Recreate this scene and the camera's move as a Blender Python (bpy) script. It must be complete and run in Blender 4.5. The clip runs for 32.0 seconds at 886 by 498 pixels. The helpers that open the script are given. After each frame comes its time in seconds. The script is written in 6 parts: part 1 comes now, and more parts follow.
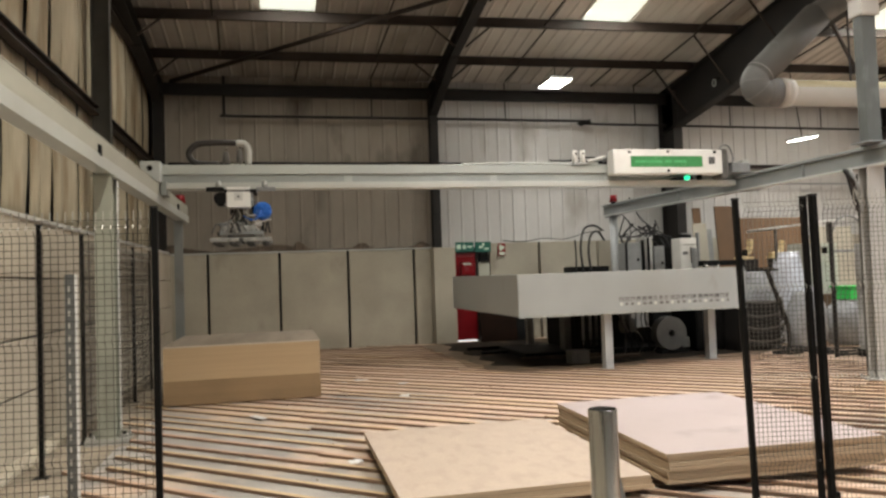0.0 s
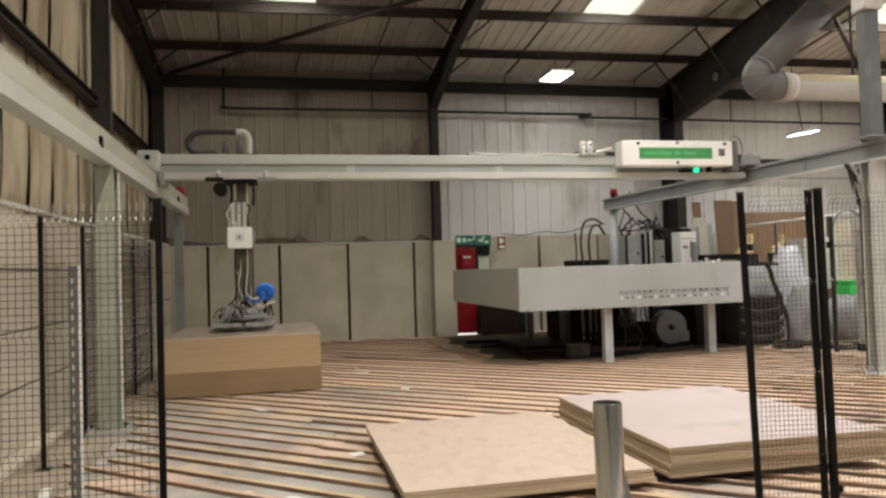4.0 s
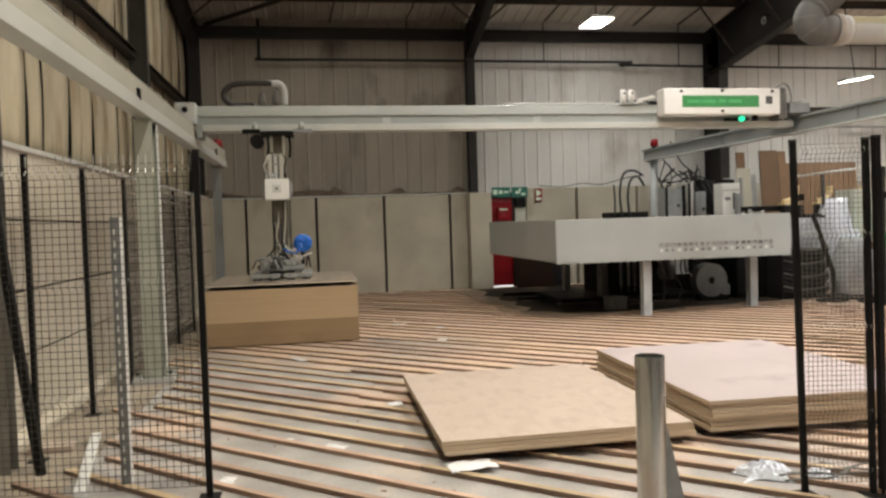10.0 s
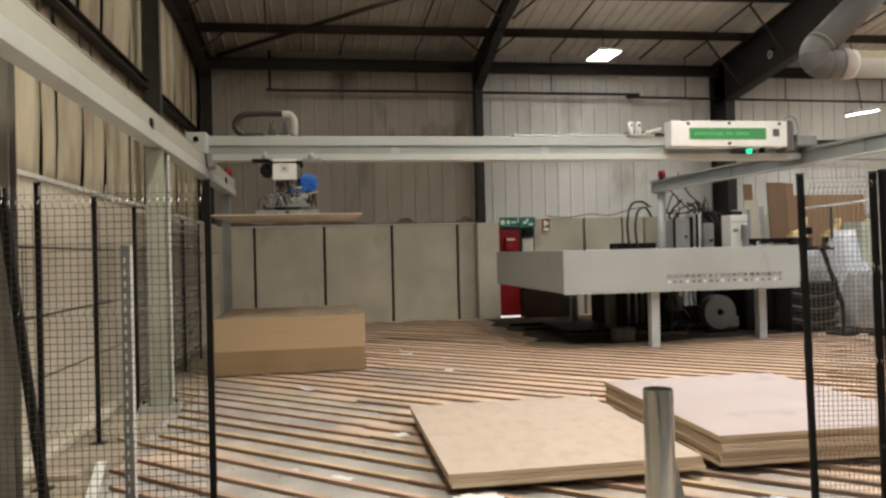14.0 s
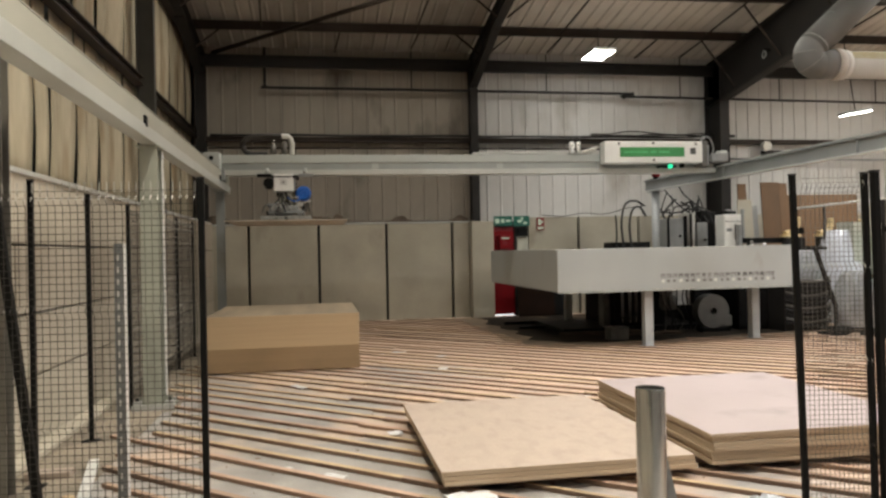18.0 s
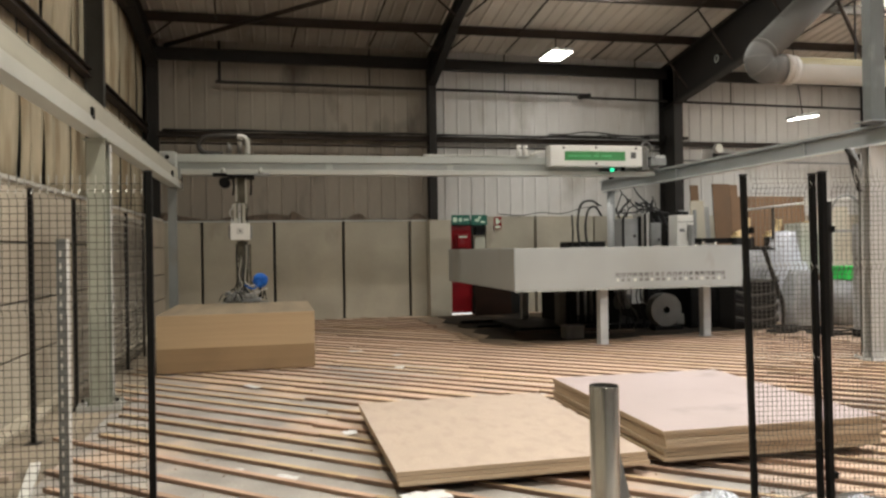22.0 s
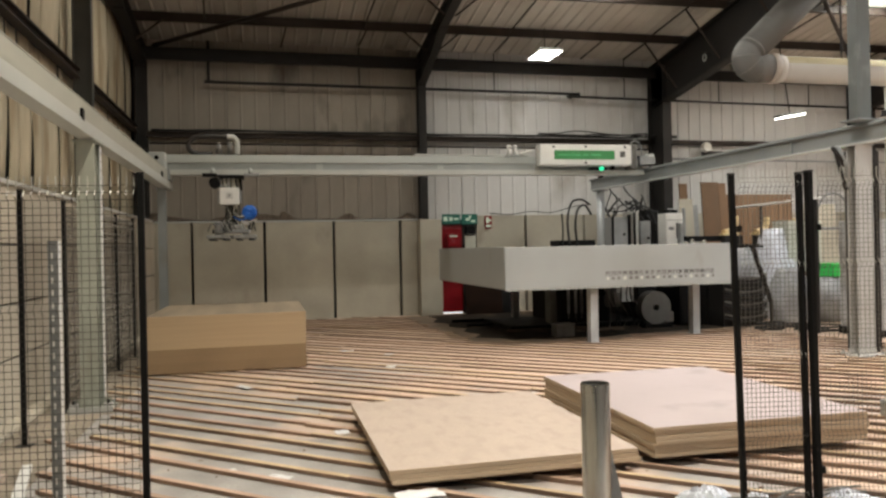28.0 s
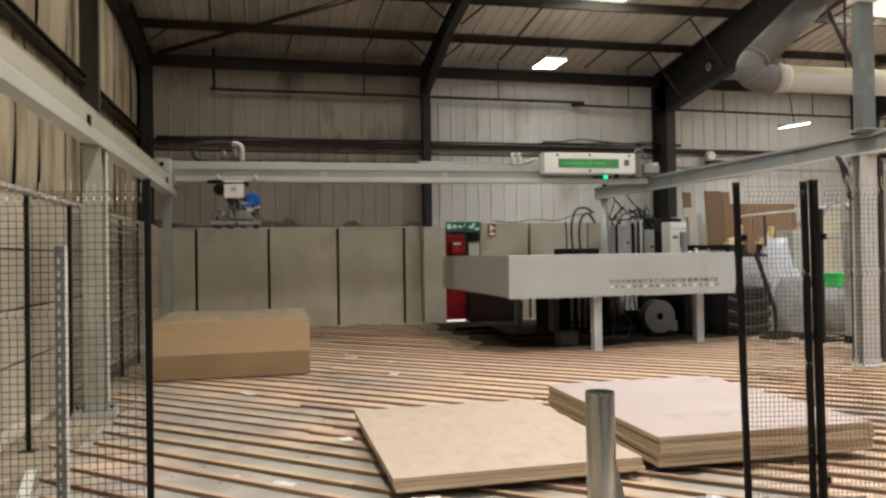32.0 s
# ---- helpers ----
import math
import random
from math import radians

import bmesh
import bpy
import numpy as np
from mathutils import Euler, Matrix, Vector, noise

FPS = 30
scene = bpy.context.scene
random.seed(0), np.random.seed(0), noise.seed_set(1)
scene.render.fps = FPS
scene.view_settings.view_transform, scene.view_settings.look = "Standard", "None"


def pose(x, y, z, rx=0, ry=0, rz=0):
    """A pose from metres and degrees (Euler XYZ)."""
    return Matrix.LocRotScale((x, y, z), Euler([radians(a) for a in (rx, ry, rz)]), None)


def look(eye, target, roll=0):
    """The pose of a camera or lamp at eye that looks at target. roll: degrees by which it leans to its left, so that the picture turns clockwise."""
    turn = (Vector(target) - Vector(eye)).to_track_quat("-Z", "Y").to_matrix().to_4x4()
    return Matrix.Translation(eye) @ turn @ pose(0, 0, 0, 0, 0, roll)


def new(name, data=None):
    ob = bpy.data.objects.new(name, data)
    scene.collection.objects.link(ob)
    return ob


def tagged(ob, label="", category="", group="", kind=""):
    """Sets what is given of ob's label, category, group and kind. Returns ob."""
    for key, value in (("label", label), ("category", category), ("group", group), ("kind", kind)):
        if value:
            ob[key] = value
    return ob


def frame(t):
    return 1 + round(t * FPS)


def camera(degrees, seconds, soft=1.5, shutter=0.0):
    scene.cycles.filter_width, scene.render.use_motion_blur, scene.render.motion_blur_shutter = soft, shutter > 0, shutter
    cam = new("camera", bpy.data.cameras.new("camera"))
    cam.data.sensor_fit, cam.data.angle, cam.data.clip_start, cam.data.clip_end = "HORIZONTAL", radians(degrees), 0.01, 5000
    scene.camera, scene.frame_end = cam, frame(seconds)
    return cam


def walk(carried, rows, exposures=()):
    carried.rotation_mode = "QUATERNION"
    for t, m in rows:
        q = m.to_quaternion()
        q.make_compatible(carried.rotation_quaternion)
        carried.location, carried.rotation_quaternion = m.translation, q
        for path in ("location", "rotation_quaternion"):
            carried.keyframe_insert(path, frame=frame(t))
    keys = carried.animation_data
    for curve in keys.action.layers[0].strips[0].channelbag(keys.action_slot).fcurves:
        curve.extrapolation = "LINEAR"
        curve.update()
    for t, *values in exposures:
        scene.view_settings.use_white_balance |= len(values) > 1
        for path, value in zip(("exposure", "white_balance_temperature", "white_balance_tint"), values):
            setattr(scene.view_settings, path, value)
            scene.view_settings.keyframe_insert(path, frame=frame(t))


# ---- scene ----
cam = camera(62.7, 32.0, soft=2.6)
PATH = [
    (0, (-1.735, 0.236, 1.812), (-1.301, 2.187, 1.889), -2.0),
    (0.5, (-1.744, 0.23, 1.817), (-1.311, 2.181, 1.894), -2.0),
    (1, (-1.746, 0.222, 1.821), (-1.316, 2.174, 1.904), -2.1),
    (1.5, (-1.753, 0.223, 1.816), (-1.324, 2.175, 1.901), -2.0),
    (2, (-1.749, 0.225, 1.818), (-1.323, 2.178, 1.896), -2.1),
    (2.5, (-1.752, 0.229, 1.814), (-1.335, 2.184, 1.884), -2.2),
    (4.5, (-1.785, 0.256, 1.813), (-1.344, 2.206, 1.864), -1.7),
    (5, (-1.803, 0.254, 1.816), (-1.372, 2.207, 1.853), -1.8),
    (5.5, (-1.809, 0.263, 1.813), (-1.393, 2.22, 1.827), -1.7),
    (6, (-1.804, 0.289, 1.815), (-1.397, 2.247, 1.811), -1.6),
    (6.5, (-1.796, 0.293, 1.813), (-1.393, 2.252, 1.797), -1.6),
    (7, (-1.784, 0.315, 1.809), (-1.396, 2.277, 1.778), -1.5),
    (7.5, (-1.774, 0.314, 1.81), (-1.396, 2.277, 1.766), -1.5),
    (8, (-1.781, 0.299, 1.809), (-1.403, 2.262, 1.758), -1.5),
    (8.5, (-1.775, 0.315, 1.808), (-1.41, 2.28, 1.75), -1.7),
    (9, (-1.774, 0.304, 1.808), (-1.423, 2.273, 1.75), -1.8),
    (9.5, (-1.775, 0.313, 1.809), (-1.435, 2.283, 1.746), -1.8),
    (10, (-1.777, 0.323, 1.804), (-1.439, 2.293, 1.735), -1.8),
    (10.5, (-1.78, 0.311, 1.808), (-1.442, 2.281, 1.742), -1.7),
    (11, (-1.782, 0.314, 1.806), (-1.454, 2.286, 1.748), -1.6),
    (11.5, (-1.783, 0.308, 1.809), (-1.465, 2.282, 1.758), -1.7),
    (12, (-1.78, 0.312, 1.808), (-1.469, 2.287, 1.766), -1.6),
    (12.5, (-1.786, 0.295, 1.819), (-1.485, 2.272, 1.794), -1.6),
    (13, (-1.786, 0.307, 1.814), (-1.484, 2.284, 1.811), -1.4),
    (13.5, (-1.788, 0.297, 1.816), (-1.474, 2.272, 1.827), -1.3),
    (14, (-1.785, 0.308, 1.814), (-1.464, 2.282, 1.826), -1.4),
    (14.5, (-1.789, 0.301, 1.815), (-1.469, 2.275, 1.818), -1.5),
    (16.5, (-1.784, 0.291, 1.812), (-1.47, 2.266, 1.8), -1.6),
    (17, (-1.781, 0.29, 1.813), (-1.474, 2.267, 1.798), -1.6),
    (17.5, (-1.781, 0.307, 1.81), (-1.472, 2.283, 1.803), -1.4),
    (18, (-1.78, 0.298, 1.816), (-1.445, 2.269, 1.823), -1.2),
    (18.5, (-1.782, 0.31, 1.815), (-1.418, 2.277, 1.83), -1.0),
    (19, (-1.781, 0.321, 1.81), (-1.403, 2.285, 1.828), -0.8),
    (19.5, (-1.788, 0.326, 1.812), (-1.398, 2.288, 1.829), -0.7),
    (20, (-1.793, 0.321, 1.815), (-1.391, 2.28, 1.829), -0.8),
    (20.5, (-1.781, 0.33, 1.809), (-1.369, 2.287, 1.817), -0.8),
    (21, (-1.776, 0.336, 1.808), (-1.357, 2.292, 1.812), -0.7),
    (21.5, (-1.768, 0.339, 1.804), (-1.337, 2.292, 1.809), -0.9),
    (22, (-1.756, 0.341, 1.806), (-1.308, 2.29, 1.808), -0.9),
    (22.5, (-1.758, 0.333, 1.803), (-1.288, 2.277, 1.794), -0.9),
    (23, (-1.763, 0.328, 1.807), (-1.272, 2.267, 1.78), -1.1),
    (23.5, (-1.765, 0.326, 1.805), (-1.246, 2.257, 1.767), -1.1),
    (24, (-1.761, 0.332, 1.803), (-1.219, 2.256, 1.76), -1.1),
    (24.5, (-1.772, 0.325, 1.803), (-1.236, 2.252, 1.76), -1.1),
    (25, (-1.77, 0.335, 1.804), (-1.255, 2.267, 1.75), -0.9),
    (25.5, (-1.77, 0.348, 1.798), (-1.275, 2.285, 1.735), -0.8),
    (27.5, (-1.783, 0.305, 1.815), (-1.314, 2.249, 1.795), -1.3),
    (28, (-1.773, 0.311, 1.811), (-1.299, 2.254, 1.81), -1.2),
    (28.5, (-1.77, 0.305, 1.81), (-1.295, 2.248, 1.823), -1.3),
    (29, (-1.775, 0.299, 1.811), (-1.292, 2.24, 1.829), -1.2),
    (29.5, (-1.784, 0.294, 1.815), (-1.299, 2.234, 1.828), -1.2),
    (30, (-1.785, 0.314, 1.809), (-1.306, 2.256, 1.817), -1.1),
    (30.5, (-1.782, 0.305, 1.808), (-1.307, 2.247, 1.814), -1.1),
    (31, (-1.786, 0.31, 1.81), (-1.316, 2.254, 1.817), -1.1),
    (31.5, (-1.79, 0.308, 1.813), (-1.323, 2.253, 1.823), -1.0),
    (32, (-1.788, 0.305, 1.811), (-1.322, 2.25, 1.831), -0.9),
]
walk(cam, [(t, look(eye, target, roll)) for t, eye, target, roll in PATH])

# ---- world and lights ----
scene.view_settings.exposure = -0.02
world = bpy.data.worlds.new("world")
scene.world = world
world.use_nodes = True
sky = world.node_tree.nodes.new("ShaderNodeTexSky")
sky.sky_type, sky.sun_disc = "NISHITA", False
sky.sun_elevation, sky.sun_rotation = radians(35), radians(200)
world.node_tree.links.new(sky.outputs[0], world.node_tree.nodes["Background"].inputs[0])
world.node_tree.nodes["Background"].inputs[1].default_value = 0.1


def area_lamp(name, x, y, z, sx, sy, watts, colour, tilt=(0, 0, 0)):
    d = bpy.data.lights.new(name, "AREA")
    d.shape, d.size, d.size_y, d.energy, d.color = "RECTANGLE", sx, sy, watts, colour
    ob = new(name, d)
    ob.matrix_world = pose(x, y, z, *tilt)
    return ob


# ---- materials ----
def material(name, c1, c2=None, scale=3.0, rough=0.6, metal=0.0, bump=0.0, bump_scale=60.0,
             stretch=(1, 1, 1), fine=0.25, emit=None, strength=0.0, island=0.0, obj=0.0, rough_var=0.12, spec=0.5, grime=None):
    """Two-scale noise between c1 and c2, fine grain, bump and gloss variation."""
    m = bpy.data.materials.new(name)
    m.use_nodes = True
    nt = m.node_tree
    n, l = nt.nodes, nt.links
    b = n["Principled BSDF"]
    c2 = c2 or tuple(v * 0.75 for v in c1)
    tc = n.new("ShaderNodeTexCoord")
    mp = n.new("ShaderNodeMapping")
    mp.inputs["Scale"].default_value = stretch
    l.new(tc.outputs["Object"], mp.inputs[0])
    big = n.new("ShaderNodeTexNoise")
    big.inputs["Scale"].default_value, big.inputs["Detail"].default_value = scale, 6
    small = n.new("ShaderNodeTexNoise")
    small.inputs["Scale"].default_value, small.inputs["Detail"].default_value = bump_scale, 4
    l.new(mp.outputs[0], big.inputs[0])
    l.new(mp.outputs[0], small.inputs[0])
    ramp = n.new("ShaderNodeValToRGB")
    ramp.color_ramp.elements[0].position, ramp.color_ramp.elements[1].position = 0.32, 0.68
    ramp.color_ramp.elements[0].color, ramp.color_ramp.elements[1].color = (*c2, 1), (*c1, 1)
    l.new(big.outputs[0], ramp.inputs[0])
    grain = n.new("ShaderNodeMapRange")
    grain.inputs[3].default_value, grain.inputs[4].default_value = 1 - fine, 1 + fine
    l.new(small.outputs[0], grain.inputs[0])
    mul = n.new("ShaderNodeVectorMath")
    mul.operation = "SCALE"
    l.new(ramp.outputs[0], mul.inputs[0])
    l.new(grain.outputs[0], mul.inputs["Scale"])
    out = mul.outputs[0]
    if grime:
        tint, g_scale, start, g_stretch = grime[:4]
        gm = n.new("ShaderNodeMapping")
        gm.inputs["Scale"].default_value = g_stretch
        l.new(n.new("ShaderNodeNewGeometry").outputs["Position"], gm.inputs[0])
        dirt = n.new("ShaderNodeTexNoise")
        dirt.inputs["Scale"].default_value, dirt.inputs["Detail"].default_value = g_scale, 7
        l.new(gm.outputs[0], dirt.inputs[0])
        edge = n.new("ShaderNodeMapRange")
        edge.inputs[1].default_value, edge.inputs[2].default_value = start, start + 0.16
        if len(grime) > 4:
            split = n.new("ShaderNodeSeparateXYZ")
            l.new(gm.outputs[0], split.inputs[0])
            more = n.new("ShaderNodeMath")
            more.operation = "MULTIPLY_ADD"
            more.inputs[1].default_value = grime[4]
            l.new(split.outputs[1], more.inputs[0])
            side = n.new("ShaderNodeMath")
            side.operation = "MULTIPLY_ADD"
            side.inputs[1].default_value = grime[5]
            l.new(split.outputs[0], side.inputs[0])
            l.new(dirt.outputs[0], side.inputs[2])
            l.new(side.outputs[0], more.inputs[2])
            l.new(more.outputs[0], edge.inputs[0])
        else:
            l.new(dirt.outputs[0], edge.inputs[0])
        soil = n.new("ShaderNodeMix")
        soil.data_type = "RGBA"
        l.new(edge.outputs[0], soil.inputs[0])
        l.new(out, soil.inputs[6])
        soil.inputs[7].default_value = (*tint, 1)
        out = soil.outputs[2]
    if island or obj:
        src = n.new("ShaderNodeObjectInfo").outputs["Random"] if obj else n.new("ShaderNodeNewGeometry").outputs["Random Per Island"]
        vary = n.new("ShaderNodeMapRange")
        vary.inputs[3].default_value, vary.inputs[4].default_value = 1 - (obj or island), 1 + (obj or island)
        l.new(src, vary.inputs[0])
        mul2 = n.new("ShaderNodeVectorMath")
        mul2.operation = "SCALE"
        l.new(out, mul2.inputs[0])
        l.new(vary.outputs[0], mul2.inputs["Scale"])
        out = mul2.outputs[0]
    l.new(out, b.inputs["Base Color"])
    rr = n.new("ShaderNodeMapRange")
    rr.inputs[3].default_value, rr.inputs[4].default_value = max(0.03, rough - rough_var), min(1, rough + rough_var)
    l.new(big.outputs[0], rr.inputs[0])
    l.new(rr.outputs[0], b.inputs["Roughness"])
    b.inputs["Metallic"].default_value = metal
    b.inputs["Specular IOR Level"].default_value = spec
    if bump:
        bp = n.new("ShaderNodeBump")
        bp.inputs["Strength"].default_value, bp.inputs["Distance"].default_value = bump, 0.01
        l.new(small.outputs[0], bp.inputs["Height"])
        l.new(bp.outputs[0], b.inputs["Normal"])
    if emit:
        b.inputs["Emission Color"].default_value = (*emit, 1)
        b.inputs["Emission Strength"].default_value = strength
    return m


M = {
    "concrete": material("concrete", (0.35, 0.330, 0.310), (0.22, 0.205, 0.19), 2.0, 0.5, bump=0.25, bump_scale=38, fine=0.28, grime=((0.535, 0.395, 0.295), 0.5, 0.63, (1, 1, 1), 0.026, 0.035)),
    "dado": material("dado", (0.405, 0.378, 0.308), (0.315, 0.292, 0.236), 0.9, 0.85, bump=0.15, bump_scale=30, obj=0.03, fine=0.08, grime=((0.25, 0.225, 0.178), 1.4, 0.62, (1, 1, 0.5))),
    "dado_dark": material("dado_dark", (0.03, 0.03, 0.03), (0.015, 0.015, 0.015), 4, 0.9),
    "cladding": material("cladding", (0.56, 0.56, 0.55), (0.44, 0.435, 0.42), 0.55, 0.6, bump=0.05, bump_scale=12, stretch=(1, 1, 0.35), obj=0.05, fine=0.06, grime=((0.32, 0.30, 0.27), 1.1, 0.59, (1, 1, 0.4))),
    "lining": material("lining", (0.50, 0.445, 0.33), (0.34, 0.29, 0.20), 1.1, 0.8, bump=0.3, bump_scale=9, stretch=(1, 1, 0.3), obj=0.12, fine=0.12, grime=((0.27, 0.20, 0.12), 2.0, 0.5, (1, 1, 0.22))),
    "roof": material("roof", (0.60, 0.575, 0.53), (0.47, 0.435, 0.385), 0.6, 0.6, fine=0.06, grime=((0.28, 0.245, 0.20), 0.8, 0.6, (1, 0.3, 1))),
    "steel_dark": material("steel_dark", (0.019, 0.017, 0.0155), (0.011, 0.010, 0.009), 2, 0.6, bump=0.05, spec=0.3),
    "steel_brown": material("steel_brown", (0.034, 0.024, 0.019), (0.018, 0.013, 0.010), 2, 0.65, spec=0.3),
    "steel_grey": material("steel_grey", (0.33, 0.35, 0.34), (0.25, 0.265, 0.26), 2.5, 0.45, metal=0.3),
    "white_paint": material("white_paint", (0.465, 0.488, 0.472), (0.40, 0.42, 0.405), 1.2, 0.42, fine=0.03),
    "cream_paint": material("cream_paint", (0.47, 0.48, 0.41), (0.38, 0.39, 0.33), 1.4, 0.5, fine=0.05),
    "alu": material("alu", (0.455, 0.485, 0.462), (0.37, 0.395, 0.378), 1.5, 0.42, metal=0.3, fine=0.04, stretch=(0.1, 1, 1)),
    "steel_shiny": material("steel_shiny", (0.62, 0.62, 0.60), (0.5, 0.5, 0.48), 2.0, 0.22, metal=1.0, stretch=(1, 1, 0.1), fine=0.05),
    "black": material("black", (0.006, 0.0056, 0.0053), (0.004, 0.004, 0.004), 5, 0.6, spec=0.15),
    "wire": material("wire", (0.05, 0.044, 0.037), (0.032, 0.028, 0.024), 8, 0.5),
    "wire_pale": material("wire_pale", (0.42, 0.41, 0.37), (0.3, 0.29, 0.26), 8, 0.5),
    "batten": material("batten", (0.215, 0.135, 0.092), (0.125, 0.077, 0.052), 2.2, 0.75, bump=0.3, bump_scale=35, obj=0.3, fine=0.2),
    "mdf": material("mdf", (0.405, 0.328, 0.270), (0.368, 0.297, 0.243), 5, 0.7, fine=0.14, bump_scale=40, obj=0.05, grime=((0.350, 0.280, 0.228), 9, 0.50, (1, 0.5, 1))),
    "mdf_edge": material("mdf_edge", (0.43, 0.315, 0.19), (0.38, 0.275, 0.165), 1.5, 0.8, fine=0.06, obj=0.035, stretch=(0.3, 0.3, 8)),
    "mdf_brown": material("mdf_brown", (0.28, 0.19, 0.105), (0.23, 0.155, 0.085), 1.5, 0.8, fine=0.06, obj=0.05),
    "mdf_pink": material("mdf_pink", (0.37, 0.312, 0.307), (0.325, 0.273, 0.265), 0.9, 0.7, fine=0.05, obj=0.04, grime=((0.29, 0.25, 0.24), 2.5, 0.58, (1, 1, 1))),
    "red": material("red", (0.23, 0.004, 0.009), (0.16, 0.003, 0.006), 2, 0.5, spec=0.25),
    "green": material("green", (0.055, 0.27, 0.09), (0.045, 0.23, 0.075), 3, 0.45),
    "teal_sign": material("teal_sign", (0.015, 0.13, 0.095), (0.012, 0.10, 0.075), 3, 0.4),
    "blue": material("blue", (0.015, 0.16, 0.62), (0.012, 0.12, 0.5), 3, 0.35),
    "cardboard": material("cardboard", (0.145, 0.085, 0.045), (0.10, 0.06, 0.032), 1.5, 0.85, obj=0.2, fine=0.12),
    "rubber": material("rubber", (0.012, 0.012, 0.012), None, 8, 0.7),
    "led": material("led", (1, 1, 1), (1, 1, 1), 1, 0.5, emit=(1.0, 0.97, 0.9), strength=14),
    "led_green": material("led_green", (0.0, 0.5, 0.2), None, 1, 0.4, emit=(0.04, 1.0, 0.5), strength=0.9),
    "rooflight": material("rooflight", (0.8, 0.8, 0.75), None, 2, 0.6, emit=(0.95, 1.0, 0.86), strength=0.85),
    "day": material("day", (0.8, 0.8, 0.8), None, 2, 0.6, emit=(1.0, 1.0, 1.0), strength=1.0),
    "paper": material("paper", (0.62, 0.62, 0.62), (0.55, 0.55, 0.56), 6, 0.8),
    "pvc": material("pvc", (0.66, 0.66, 0.62), (0.56, 0.55, 0.5), 1.2, 0.5),
    "duct": material("duct", (0.11, 0.11, 0.106), (0.075, 0.075, 0.071), 1.0, 0.65, metal=0.1, fine=0.08, grime=((0.115, 0.11, 0.103), 1.4, 0.55, (1, 1, 1))),
    "leg_grey": material("leg_grey", (0.36, 0.38, 0.385), (0.29, 0.305, 0.31), 3, 0.5, fine=0.05),
    "machine_grey": material("machine_grey", (0.26, 0.268, 0.268), (0.19, 0.195, 0.195), 3, 0.5, fine=0.08),
    "machine_pale": material("machine_pale", (0.55, 0.55, 0.52), (0.45, 0.45, 0.42), 3, 0.5, fine=0.05),
    "rail_grey": material("rail_grey", (0.25, 0.265, 0.265), (0.20, 0.215, 0.215), 1.5, 0.5, metal=0.15, fine=0.06, grime=((0.20, 0.19, 0.17), 2.2, 0.6, (1, 0.3, 1))),
    "beam_web": material("beam_web", (0.345, 0.368, 0.352), (0.28, 0.30, 0.287), 1.5, 0.5, metal=0.2, fine=0.04),
    "beam_pale": material("beam_pale", (0.50, 0.515, 0.485), (0.425, 0.437, 0.41), 1.5, 0.4, metal=0.1, fine=0.04),
    "mark_dark": material("mark_dark", (0.10, 0.10, 0.097), (0.07, 0.07, 0.068), 8, 0.6),
    "mark_mid": material("mark_mid", (0.15, 0.15, 0.147), (0.10, 0.10, 0.098), 30, 0.6),
    "mark_light": material("mark_light", (0.62, 0.62, 0.60), (0.5, 0.5, 0.48), 8, 0.6),
    "sign_pale": material("sign_pale", (0.55, 0.70, 0.58), (0.48, 0.62, 0.5), 8, 0.5),
    "mast_olive": material("mast_olive", (0.115, 0.105, 0.075), (0.06, 0.056, 0.04), 5, 0.5, metal=0.3),
    "pad_grey": material("pad_grey", (0.05, 0.05, 0.05), (0.03, 0.03, 0.03), 6, 0.6),
    "chain": material("chain", (0.034, 0.029, 0.025), (0.018, 0.015, 0.013), 12, 0.5, bump=0.4, bump_scale=30),
    "galv": material("galv", (0.24, 0.255, 0.26), (0.17, 0.18, 0.19), 9, 0.4, metal=0.6, fine=0.08),
    "pump_green": material("pump_green", (0.085, 0.105, 0.09), (0.055, 0.068, 0.058), 3, 0.6, fine=0.1),
    "pad_pale": material("pad_pale", (0.34, 0.34, 0.32), (0.16, 0.16, 0.15), 9, 0.55, fine=0.2),
    "red_dark": material("red_dark", (0.22, 0.008, 0.012), (0.16, 0.006, 0.01), 2, 0.5),
    "plastic": material("plastic", (0.41, 0.425, 0.44), (0.31, 0.32, 0.33), 2.5, 0.28, bump=0.5, bump_scale=7, fine=0.10),
    "wrap": material("wrap", (0.66, 0.69, 0.75), (0.55, 0.57, 0.63), 6, 0.35, bump=0.6, bump_scale=25),
    "bright_green": material("bright_green", (0.03, 0.60, 0.10), (0.02, 0.5, 0.08), 3, 0.4),
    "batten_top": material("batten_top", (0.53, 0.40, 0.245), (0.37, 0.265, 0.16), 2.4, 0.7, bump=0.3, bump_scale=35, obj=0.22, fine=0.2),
    "mdf_top": material("mdf_top", (0.25, 0.205, 0.158), (0.155, 0.125, 0.095), 1.4, 0.75, stretch=(2.5, 0.25, 1), fine=0.10),
    "shaded_floor": material("shaded_floor", (0.030, 0.022, 0.015), (0.010, 0.008, 0.006), 1.2, 0.85, bump=0.2, bump_scale=40, spec=0.15, grime=((0.105, 0.073, 0.047), 1.3, 0.56, (1, 0.5, 1))),
    "cladding_dirty_dim": material("cladding_dirty_dim", (0.29, 0.26, 0.22), (0.19, 0.165, 0.135), 0.55, 0.7, bump=0.05, bump_scale=12, stretch=(1, 1, 0.35), obj=0.07, fine=0.08, grime=((0.08, 0.064, 0.049), 1.1, 0.57, (1, 1, 0.45))),
